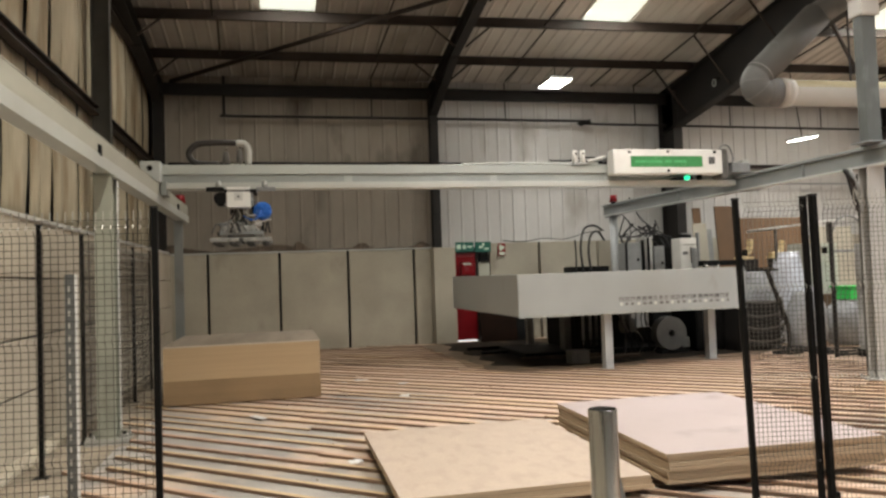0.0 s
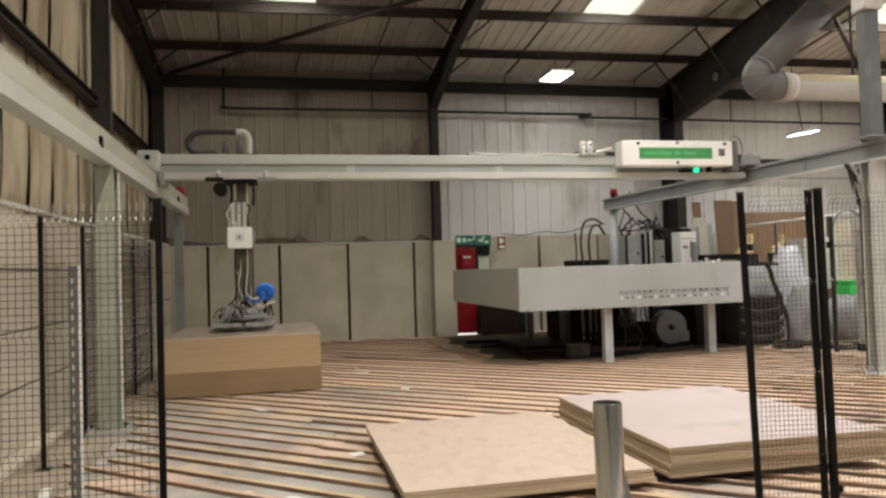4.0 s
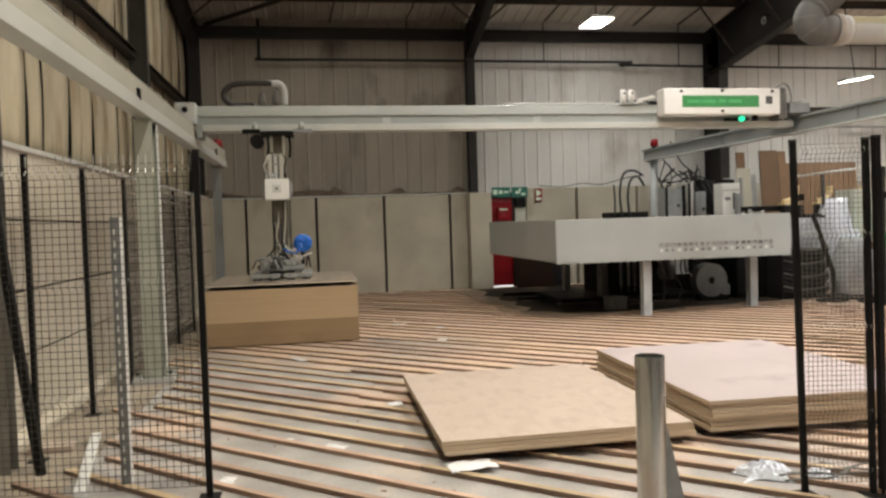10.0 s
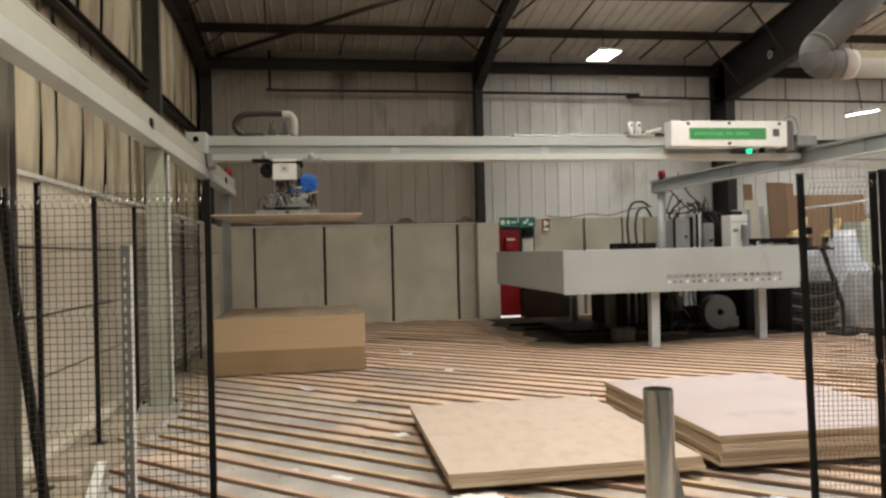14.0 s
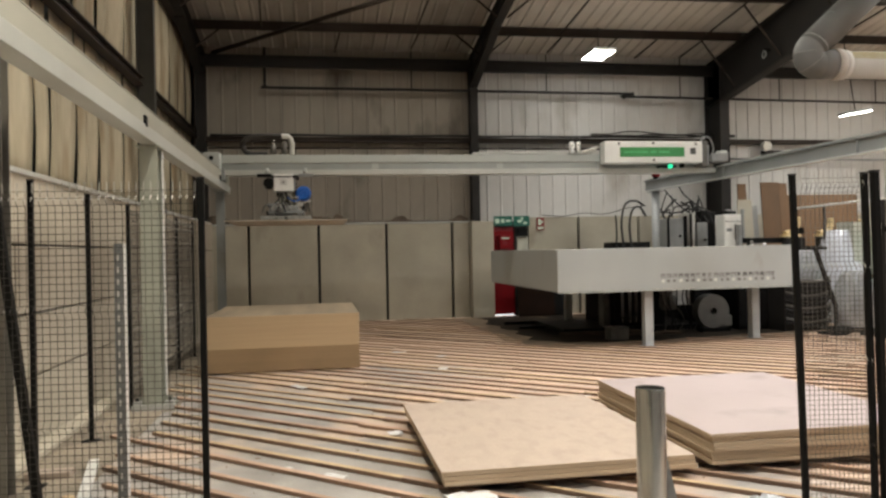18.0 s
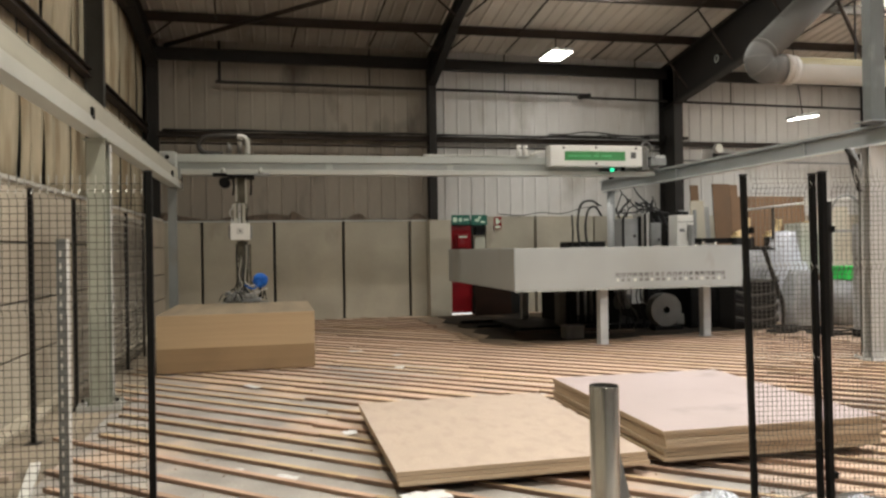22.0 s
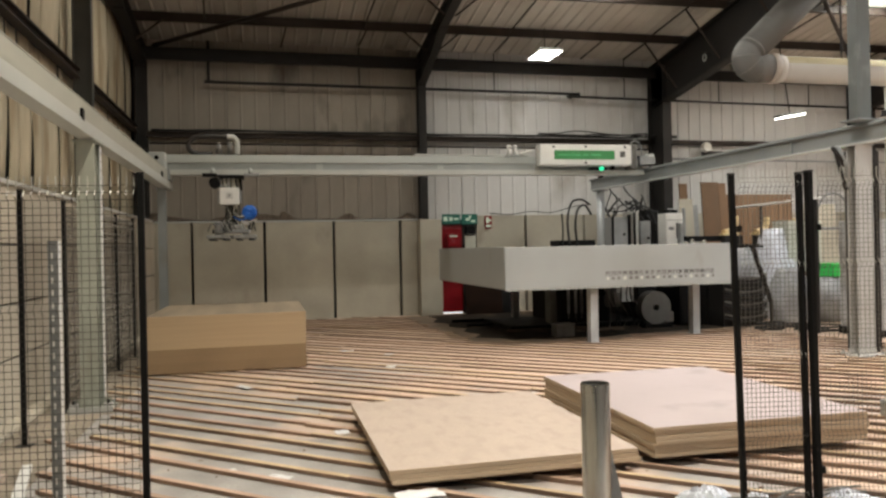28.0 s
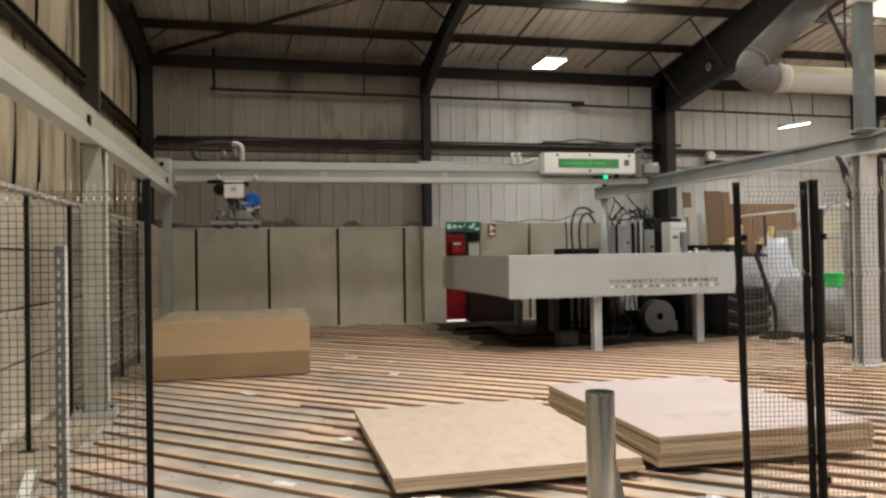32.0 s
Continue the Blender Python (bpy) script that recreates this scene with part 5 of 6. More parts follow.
part("swivel", tube(nb(), (0.0, 0.02, 0.22), (0.0, 0.02, 0.42), 0.15, 20, 0.10), "steel_dark", grip)
mot = part("hose_reel", tube(nb(), (0.35, -0.20, 0.585), (0.35, 0.04, 0.585), 0.125, 28), "blue", grip, "bright blue coil of air hose")
for k, (r, y) in enumerate(((0.135, -0.03), (0.138, -0.10), (0.132, -0.17), (0.108, -0.205), (0.075, -0.212), (0.043, -0.21))):
    pts = [(0.35 + r * math.cos(q * 0.3) * (1 + 0.03 * math.sin(3 * q + k)), y + 0.008 * math.sin(q + k), 0.585 + r * math.sin(q * 0.3)) for q in range(22)]
    part("coil", sweep(nb(), pts, 0.021, 6), "blue", mot)
part("blue_hose", sweep(nb(), curve_points([(0.30, -0.22, 0.49), (0.22, -0.25, 0.42), (0.12, -0.2, 0.44), (0.03, -0.12, 0.50)], 6), 0.018, 6), "blue", grip)
part("reel_arm", box(nb(), 0.31, 0.37, -0.06, 0.02, 0.2205, 0.47, 0.008), "steel_dark", grip)
part("manifold", box(nb(), -0.31, 0.24, -0.34, 0.12, 0.222, 0.315, 0.02), "pad_pale", grip)
for k, (a, b2) in enumerate((((0.1, -0.1, 0.45), (0.5, -0.3, 0.42)), ((0.02, -0.05, 0.6), (0.24, -0.30, 0.50)))):
    mid = ((a[0] + b2[0]) / 2, min(a[1], b2[1]) - 0.08, (a[2] + b2[2]) / 2 - 0.06)
    part("motor_cable", sweep(nb(), curve_points([a, mid, b2], 6), 0.012, 6), "machine_pale", grip)
random.seed(52)
for k in range(6):
    x, drop = -0.11 + 0.045 * k, random.uniform(0.30, 0.42)
    pts = [(x, -0.05, 1.34), (x + random.uniform(-0.03, 0.03), -0.06, 1.0), (x + random.uniform(-0.04, 0.04), -0.065, 0.7), (x * 1.3 + random.uniform(-0.06, 0.06), -0.08, 0.5), (x * 1.8, -0.14, drop)]
    part("mast_hose", sweep(nb(), curve_points(pts, 5), random.choice((0.011, 0.015)), 6), ("rubber", "mast_pale", "drive_dark")[k % 3], grip)
part("counter_arm", box(nb(), -0.36, -0.05, -0.12, 0.02, 0.22, 0.30, 0.02, m=pose(0, 0, 0.02, 0, -14, 0)), "steel_dark", grip)
for y in (-0.5, -0.17, 0.17, 0.5):
    for x0, x1 in ((-0.50, -0.035), (0.035, 0.50)):
        part("pad_bar", box(nb(), x0, x1, y - 0.05, y + 0.05, 0.035, 0.105, 0.012), "pad_pale" if y < 0 else "galv", grip)
        part("bar_mount", box(nb(), x0 * 0.5 + x1 * 0.5 - 0.06, x0 * 0.5 + x1 * 0.5 + 0.06, y - 0.04, y + 0.04, 0.106, 0.159 if abs(y) < 0.4 else 0.15, 0.006), "drive_dark", grip)
    part("bar_link", box(nb(), -0.034, 0.034, y - 0.03, y + 0.03, 0.05, 0.09), "pad_grey", grip)
    for x in (-0.40, -0.14, 0.14, 0.40):
        part("suction_pad", tube(nb(), (x, y, 0.0), (x, y, 0.034), 0.07, 16, 0.05), "pad_grey", grip)
random.seed(14)
for i in range(24):
    x0, y0 = random.uniform(-0.4, 0.4), random.uniform(-0.45, 0.2)
    x1, y1 = x0 + random.uniform(-0.35, 0.35), y0 - random.uniform(0.0, 0.15)
    part("air_hose", sweep(nb(), curve_points([(x0, y0, 0.2), ((x0 + x1) / 2, min(y0, y1) - 0.05, 0.31 + random.uniform(0, 0.11)), (x1, y1, 0.19)], 6), 0.014, 6), ("machine_pale", "machine_grey", "rubber", "drive_dark")[i % 4], grip)
for x in (-0.3, 0.0, 0.28):
    part("valve_block", box(nb(), x - 0.06, x + 0.06, -0.36, -0.2, 0.316, 0.37, 0.012), ("galv", "drive_dark", "machine_pale")[int(x > 0) + int(x > -0.1)], grip)

# ---- fences ----
def post(x, y, h=2.3, s=0.042, lean=0.0):
    t = thing("fence_post", pose(x, y, 0, 0, lean, 0), "black square steel fence post", "fence post", "fence posts")
    part("post", box(nb(), -s / 2, s / 2, -s / 2, s / 2, 0.012, h, 0.004), "black", t)
    part("foot_plate", box(nb(), -0.07, 0.07, -0.07, 0.07, 0, 0.011), "black", t)
    part("cap", box(nb(), -s / 2 - 0.002, s / 2 + 0.002, -s / 2 - 0.002, s / 2 + 0.002, h + 0.001, h + 0.012), "rubber", t)
    return t


def wire_run(vs, fs, pts, r):
    """Appends a three-sided wire through points."""
    base = len(vs)
    for p in pts:
        for dx, dy, dz in ((r, 0, 0), (-r * 0.5, r * 0.87, 0), (-r * 0.5, -r * 0.87, 0)):
            vs.append((p[0] + dx, p[1] + dy, p[2] + dz))
    for i in range(len(pts) - 1):
        a = base + 3 * i
        for k in range(3):
            fs.append((a + k, a + (k + 1) % 3, a + 3 + (k + 1) % 3, a + 3 + k))


def fence_panel(a, b, h, folds, mat, sx=0.047, sz=0.047, r=0.0023, z0=0.08, glints=1, rh=None):
    """A welded mesh panel with horizontal V-folds and pointed wire ends on top."""
    a, b = Vector((*a, 0)), Vector((*b, 0))
    w = (b - a).length

    def fold(z):
        return -sum(max(0.0, 0.03 - abs(z - f) * 0.75) for f in folds)
    zs = sorted({z0, h, *[f + d for f in folds for d in (-0.04, 0.0, 0.04) if z0 < f + d < h]})
    vs, fs = [], []
    n = int(w / sx)
    for i in range(n + 1):
        x = w * i / n
        wire_run(vs, fs, [(x, fold(z), z) for z in zs] + [(x, 0, h + 0.03)], r)
    k = int((h - z0) / sz)
    for i in range(k + 1):
        z = z0 + (h - z0) * i / k
        base = len(vs)
        y, q_ = fold(z), rh or r
        for x in (0, w):
            for dy, dz in ((q_, 0), (-q_ * 0.5, q_ * 0.87), (-q_ * 0.5, -q_ * 0.87)):
                vs.append((x, y + dy + 0.004, z + dz))
        for q in range(3):
            fs.append((base + q, base + (q + 1) % 3, base + 3 + (q + 1) % 3, base + 3 + q))
    me = bpy.data.meshes.new("wire_mesh")
    me.from_pydata(vs, [], fs)
    me.materials.append(M[mat])
    d = (b - a).normalized()
    t = thing("mesh_fence", Matrix.Translation(a) @ pose(0, 0, 0, 0, 0, math.degrees(math.atan2(d.y, d.x))), "welded wire mesh safety fence panel with folded ridges", "fence panel", "fence panels")
    part("wire_mesh", me, mat, t)
    # lamp reflections on folds and tips, painted as short pale wires
    vs, fs = [], []
    for i in range(n + 1):
        x = w * i / n
        for f in folds[:glints]:
            wire_run(vs, fs, [(x, fold(z) - 0.0035, z) for z in (f + 0.036, f + 0.018, f + 0.004)], r * 1.6)
        wire_run(vs, fs, [(x, -0.0035 + fold(h), h - 0.012), (x, -0.0035, h + 0.058)], r * 1.6)
    me = bpy.data.meshes.new("fold_glint")
    me.from_pydata(vs, [], fs)
    me.materials.append(M["wire_pale"])
    part("fold_glint", me, "wire_pale", t, "pale wire strokes painted as lamp glints along the folds")["kind"] = "stuff"
    for zc in (0.3, h - 0.35):
        part("clamp", box(nb(), -0.012, 0.012, -0.014, 0.014, zc, zc + 0.04), "black", t)
    return t


for y in (6.58, 8.03, 9.58, 11.1, 12.6, 14.1):
    post(-4.05, y, 2.45)
for y0, y1 in ((9.64, 11.06), (11.14, 12.56), (12.64, 14.06)):
    row_panel = fence_panel((-4.05, y0), (-4.05, y1), 2.35, (2.25, 1.6, 0.9, 0.3), "wire", 0.05, 0.18, 0.0028)
    # highlights on the horizontal wires, added as pale wires over the dark mesh
    for k in range(22):
        z = 0.3 + k * 0.092
        part("bright_wire", tube(nb(), (0.0, -0.01, z), (y1 - y0, -0.01, z), 0.0042, 5), "wire_pale" if k % 3 else "wire_dull", row_panel)
post(-2.56, 5.40, 2.34)
fence_panel((-4.75, 5.62), (-2.60, 5.41), 2.27, (2.2, 1.47, 0.70), "wire", r=0.0025)
brace = thing("leaning_bar", I, "dark steel brace leaning behind the fence", "brace")
part("bar", box(nb(), -0.03, 0.03, -0.03, 0.03, 0.0, 2.4, 0.004, m=pose(-3.90, 6.2, 0.0) @ pose(0, 0, 0, 0, -6.5, 0)), "black", brace)
angle_post = thing("slotted_angle_post", pose(-3.17, 5.72, 0), "galvanised slotted steel angle standing upright", "post")
part("flange", box(nb(), -0.035, 0.025, -0.003, 0.003, 0.0, 1.92), "galv", angle_post)
# right flange in brighter zinc, the light on that side put into colour
part("flange", box(nb(), 0.0255, 0.031, -0.003, 0.07, 0.0, 1.92), "galv_bright", angle_post)
for i in range(21):
    part("slot", box(nb(), -0.014, -0.002, -0.0045, -0.0032, 0.10 + i * 0.085, 0.14 + i * 0.085), "galv_bright", angle_post)
RIGHT_FOLDS = (2.185, 1.655, 1.07, 0.545, 0.165)
post(1.228, 4.46, 2.25, 0.034, -1.35)
post(1.645, 4.37, 2.25, 0.035, -0.8)
post(1.697, 4.345, 2.26, 0.042, -0.8)
fence_panel((1.225, 4.45), (1.63, 4.375), 2.23, RIGHT_FOLDS, "wire_mid", 0.029, 0.031, 0.0023, glints=3, rh=0.0018)
fence_panel((1.73, 4.335), (4.2, 3.68), 2.23, RIGHT_FOLDS, "wire_mid", 0.029, 0.031, 0.0023, glints=3, rh=0.0018)
post(4.25, 3.67, 2.29)
rbrace = thing("leaning_bar", I, "black ribbed bar leaning against the fence", "brace")
part("bar", box(nb(), -0.035, 0.035, -0.03, 0.03, 0.0, 2.36, 0.004, m=pose(3.07, 4.32, 0.0) @ pose(0, 0, 0, 0, -16.8, 0)), "black", rbrace)

for k in range(16):
    part("rib", box(nb(), -0.037, 0.037, -0.034, -0.031, 0.15 + k * 0.13, 0.175 + k * 0.13, m=pose(3.07, 4.32, 0.0) @ pose(0, 0, 0, 0, -16.8, 0)), "machine_grey", rbrace)
bollard = thing("bollard", pose(-0.02, 4.02, 0), "polished steel bollard with a side plate", "bollard")
bm = nb()
n = 40
prof = [(0.080, 0.012), (0.080, 1.046), (0.077, 1.052)]
rings = [[bm.verts.new((r * math.cos(k * math.tau / n), r * math.sin(k * math.tau / n), z)) for k in range(n)] for r, z in prof]
for u, v in zip(rings, rings[1:]):
    for k in range(n):
        f = bm.faces.new((u[k], u[(k + 1) % n], v[(k + 1) % n], v[k]))
        f.smooth = True
part("tube", bm, "steel_shiny", bollard)
part("cap", tube(nb(), (0, 0, 0.99), (0, 0, 1.03), 0.0768, 40), "steel_dark", bollard)
part("base_plate", box(nb(), -0.12, 0.22, -0.12, 0.12, 0.0, 0.011), "steel_grey", bollard)
bm = nb()
tri = [(0.081, 0.012), (0.24, 0.012), (0.081, 0.70)]
va = [bm.verts.new((x, -0.006, z)) for x, z in tri]
vb = [bm.verts.new((x, 0.006, z)) for x, z in tri]
bm.faces.new(va)
bm.faces.new(vb[::-1])
for i in range(3):
    bm.faces.new((va[i], vb[i], vb[(i + 1) % 3], va[(i + 1) % 3]))
part("side_plate", bm, "galv", bollard)

# ---- pipes, duct and roof members ----
sp = thing("sprinkler_pipe", I, "thin dark pipe run along the wall below the eaves", "pipe")
PY = 19.77
part("pipe", sweep(nb(), curve_points([(-3.10, PY, 7.25), (-3.10, PY, 6.42), (-3.08, PY, 6.24), (-2.92, PY, 6.20), (0.05, PY, 6.20), (7.0, PY, 6.19)], 8), 0.04, 8), "steel_dark", sp)
part("pipe", sweep(nb(), [(6.72, PY - 0.04, 6.10), (12.3, PY - 0.04, 6.06), (20.5, PY - 0.04, 6.0)], 0.036, 8), "steel_dark", sp)
part("joint", tube(nb(), (6.80, PY - 0.02, 6.09), (7.12, PY, 6.19), 0.06, 10), "steel_dark", sp)
for x, z in ((0.76, 6.21), (4.55, 6.21), (8.55, 6.1), (11.7, 6.1), (14.9, 6.06)):
    part("hanger", tube(nb(), (x, PY, z), (x, PY, 7.25), 0.018, 6), "steel_dark", sp)
single("wall_girt", box(nb(), XL + 0.1, XR, YB - 0.12, YB + 0.02, 4.80, 4.93, 0.006), "steel_brown", "dark steel girt along the ribbed wall", "girt", "wall girts")
single("wall_conduit", tube(nb(), (XL + 0.4, 19.8, 4.62), (9.3, 19.8, 4.62), 0.025, 8), "steel_brown", "thin dark conduit under the girt", "conduit")
single("wall_conduit", tube(nb(), (9.8, 19.8, 4.35), (18, 19.8, 4.3), 0.03, 8), "machine_grey", "pale conduit along the ribbed wall", "conduit")
random.seed(31)
bm = nb()
for i in range(2):
    pts = [(-4.5 + k * 0.9, 19.80 + 0.03 * i, 4.95 + 0.025 * i + random.uniform(-0.012, 0.015)) for k in range(16)]
    sweep(bm, curve_points(pts, 3), 0.02, 6)
single("wall_cables", bm, "steel_dark", "loose dark cables lying along the wall girt", "cables", kind="stuff")
bm = nb()
for i in range(3):
    pts = [(5.8 + k * 0.55, 19.7, 4.95 + 0.03 * i + random.uniform(-0.01, 0.10) * (1 if 1 < k < 7 else 0.2)) for k in range(9)]
    sweep(bm, curve_points(pts, 3), 0.018, 6)
single("wall_cables", bm, "steel_dark", "tangled dark cables along the wall girt", "cables", kind="stuff")

duct = thing("extract_duct", I, "large grey round extraction duct bending under the roof", "duct")
def elbow_segment(c, rad, r, a0, a1, sides=32):
    """One mitred piece of a bend in the x-z plane."""
    bm = nb()
    rings = []
    for k in range(4):
        a = a0 + (a1 - a0) * k / 3
        sag = 1.0 - 0.012 * (1 if 0 < k < 3 else 0)
        out = Vector((math.cos(a), 0, math.sin(a)))
        rings.append([bm.verts.new(Vector(c) + out * (rad + r * sag * math.cos(q)) + Vector((0, r * sag * math.sin(q), 0))) for q in [m * math.tau / sides for m in range(sides)]])
    for u, v in zip(rings, rings[1:]):
        for k in range(sides):
            bm.faces.new((u[k], u[(k + 1) % sides], v[(k + 1) % sides], v[k])).smooth = True
    return bm


TOP = (8.2, 11.87, 6.48)
BC, BR = (7.09, 12.0, 5.20), 0.17
TURNS = [radians(a) for a in (-90, -136, -182, -227)]
DZ = 5.03
part("elbow_neck", tube(nb(), (7.09, 12.0, DZ), (7.36, 12.0, DZ), 0.265, 32), "duct", duct)
for a0, a1 in zip(TURNS, TURNS[1:]):
    part("elbow_segment", elbow_segment(BC, BR, 0.265, a0, a1), "duct", duct)
for q in TURNS[1:3]:
    part("seam", elbow_segment(BC, BR, 0.270, q - 0.025, q + 0.025), "seam_grey", duct)
part("rising_pipe", tube(nb(), (6.974, 12.0, 5.324), TOP, 0.268, 32), "duct", duct)
for q, pale in ((0.03, 1), (0.36, 0), (0.70, 0)):
    part("collar", tube(nb(), (6.974 + 1.226 * q, 12.0 - 0.1 * q, 5.324 + 1.156 * q), (6.994 + 1.226 * q, 12.0 - 0.1 * q, 5.343 + 1.156 * q), 0.276, 32), "seam_grey" if pale else "hanger_grey", duct)
part("flange", tube(nb(), (7.36, 12.0, DZ), (7.50, 12.0, DZ), 0.280, 32), "flange_brown", duct)
part("flange", tube(nb(), (7.505, 12.0, DZ), (7.62, 12.0, DZ), 0.262, 32), "duct_pale", duct)
part("level_pipe", tube(nb(), (7.622, 12.0, DZ), (18.0, 12.0, DZ + 0.05), 0.245, 32), "duct_pale", duct)
film = nb()
for k in range(6):
    q0, q1 = radians(100 + 16 * k), radians(116 + 16 * k)
    v = [film.verts.new((x, 12.0 + 0.247 * math.cos(q), DZ + dz + 0.247 * math.sin(q))) for x, dz in ((7.63, 0.0), (17.9, 0.05)) for q in (q0 - radians(30), q1 - radians(30))]
    film.faces.new((v[0], v[1], v[3], v[2])).smooth = True
part("dust_film", film, "pipe_dust", duct, "yellowish dust lying on the pipe")
part("top_bend", sweep(nb(), curve_points([TOP, (8.40, 11.6, 6.64), (8.42, 11.2, 6.70), (8.15, 10.6, 6.62), (7.75, 10.05, 6.4), (7.42, 9.82, 6.1)], 6), 0.235, 28), "duct", duct)
part("drop_collar", box(nb(), 7.13, 7.47, 9.66, 9.94, 5.66, 5.95, 0.03), "duct_pale", duct)
part("drop_cone", tube(nb(), (7.3, 9.8, 5.951), (7.38, 9.81, 6.12), 0.24, 24, 0.2), "duct_pale", duct)
part("drop_pipe", tube(nb(), (11.06, 12.9, 0.0), (11.06, 12.9, 5.0), 0.13, 24), "duct_pale", duct)
part("drop_link", tube(nb(), (11.06, 12.1, 5.04), (11.06, 12.9, 5.04), 0.13, 24), "duct_pale", duct)
for x in (9.0, 13.0):
    part("strap", tube(nb(), (x, 12.0, 5.2), (x, 12.0, roof_z(12.0) + 0.1), 0.02, 6), "steel_dark", duct)
part("marking", box(nb(), 10.2, 10.5, 11.742, 11.746, 4.99, 5.05), "mark_dark", duct)

single("roof_brace", tube(nb(), (-4.4, 19.72, 7.06), (2.35, 14.7, 7.80), 0.055, 10), "steel_brown", "dark diagonal tube bracing the roof", "brace", "roof braces")
single("roof_brace", tube(nb(), (9.7, 13.7, roof_z(13.7) - 0.05), (16.5, 19.5, 7.0), 0.055, 10), "steel_brown", "dark diagonal tube bracing the roof", "brace", "roof braces")
for x in (-4.72, 2.45, 9.55, 16.65):
    for yp in (18.42, 16.42, 14.38, 12.34):
        for sx in (-1, 1):
            if x < 0 and sx < 0:
                continue
            low, far = (1.15, 1.05) if x > 9 else (0.46, 0.72)
            single("rafter_stay", tube(nb(), (x + sx * 0.12, yp, roof_z(yp) - low), (x + sx * far, yp, roof_z(yp) + 0.03), 0.026, 6), "steel_brown", "thin steel stay between rafter and purlin", "stay", "rafter stays")
for line_x, ends in ((-3.02, (18.5, 16.5, 14.5, 12.4)), (0.78, (19.5, 18.4, 16.5, 14.4, 12.4)), (4.55, (19.5, 18.4, 16.4, 14.4, 12.4)), (8.5, (19.6, 18.4, 16.3, 14.3, 12.3)), (12.3, (19.6, 18.35, 16.2, 14.2, 12.2)), (16.1, (19.6, 18.3, 16.2))):
    for y0, y1 in zip(ends, ends[1:]):
        single("sag_rod", tube(nb(), (line_x - 0.05, y0, roof_z(y0) + 0.08), (line_x + 0.05, y1, roof_z(y1) + 0.08), 0.024, 6), "steel_brown", "thin dark rod between two purlins", "rod", "sag rods")
for line_x, y0, y1 in ((-1.22, 19.8, 18.6), (7.2, 19.7, 18.5), (6.08, 19.75, 18.3)):
    single("sag_rod", tube(nb(), (line_x - 0.05, y0, roof_z(y0) + 0.08), (line_x + 0.05, y1, roof_z(y1) + 0.08), 0.024, 6), "steel_brown", "thin dark rod between two purlins", "rod", "sag rods")

# ---- door and signs ----
door = thing("door_1", pose(2.95, YB - 0.06, 0), "red fire exit door with daylight under it", "door", kind="structure")
part("leaf", box(nb(), 0.0, 0.62, 0.0, 0.05, 0.055, 2.36, 0.004), "red", door)
part("overpanel", box(nb(), 0.0, 0.62, 0.0, 0.05, 2.365, 2.46, 0.004), "red_dark", door)
part("daylight_gap", box(nb(), 0.02, 0.6, 0.02, 0.04, 0.003, 0.038), "day", door)
part("push_bar", box(nb(), 0.06, 0.56, -0.05, -0.002, 1.0, 1.06, 0.008), "steel_dark", door)
part("frame_post", box(nb(), 0.622, 0.68, -0.03, 0.06, 0.0, 2.47), "steel_dark", door)
alarm = thing("alarm_box", pose(3.27, YB - 0.10, 1.86), "bright red fire point box on the door", "alarm box")
part("case", box(nb(), -0.15, 0.17, -0.12, 0.035, 0, 0.36, 0.02), "red", alarm)
part("face", box(nb(), -0.06, 0.06, -0.126, -0.121, 0.1, 0.22), "red_dark", alarm)
part("label_bar", box(nb(), -0.1, 0.12, -0.126, -0.121, 0.27, 0.31), "sign_pale", alarm)
side = thing("door_side_board", pose(3.65, YB - 0.1, 0), "pale narrow panel beside the door with a dark box", "panel")
part("panel", box(nb(), 0.0, 0.31, 0.0, 0.08, 0.0, 2.2, 0.01), "cream_paint", side)
part("box", box(nb(), 0.02, 0.28, -0.06, 0.08, 2.202, 2.42, 0.01), "black", side)


def wall_sign(x0, x1, z0, z1, mat, label, marks):
    t = thing("wall_sign", pose(x0, YB - 0.16, z0), label, "sign", "wall signs")
    w, h = x1 - x0, z1 - z0
    part("plate", box(nb(), 0, w, 0, 0.008, 0, h), mat, t)
    for a, b2, c, d in marks:
        part("symbol", box(nb(), a * w, b2 * w, -0.004, -0.0005, c * h, d * h), "sign_pale", t)
    part("fixing", box(nb(), w * 0.3, w * 0.7, 0.009, 0.10, h * 0.3, h * 0.7), "steel_grey", t)


wall_sign(2.98, 3.50, 2.50, 2.76, "teal_sign", "green emergency exit sign with pale symbols", ((0.08, 0.3, 0.25, 0.75), (0.4, 0.58, 0.3, 0.7), (0.66, 0.92, 0.4, 0.6)))
wall_sign(3.54, 4.00, 2.48, 2.76, "teal_sign", "green safety sign with a pale running symbol", ((0.25, 0.5, 0.35, 0.6), (0.45, 0.6, 0.6, 0.85), (0.6, 0.85, 0.2, 0.4)))
wall_sign(4.21, 4.42, 2.35, 2.70, "red", "red fire extinguisher sign", ((0.2, 0.55, 0.42, 0.9), (0.58, 0.84, 0.55, 0.78), (0.12, 0.88, 0.08, 0.3)))

# small wall lamp and camera on the right bay
wl = thing("wall_lamp", pose(11.2, YB - 0.2, 4.55), "round pale wall lamp on a dark bracket", "lamp")
part("lens", tube(nb(), (0, -0.16, 0.16), (0, -0.02, 0.16), 0.13, 20, 0.15), "pvc", wl)
part("bracket", box(nb(), -0.05, 0.6, -0.02, 0.12, -0.1, 0.04), "steel_dark", wl)

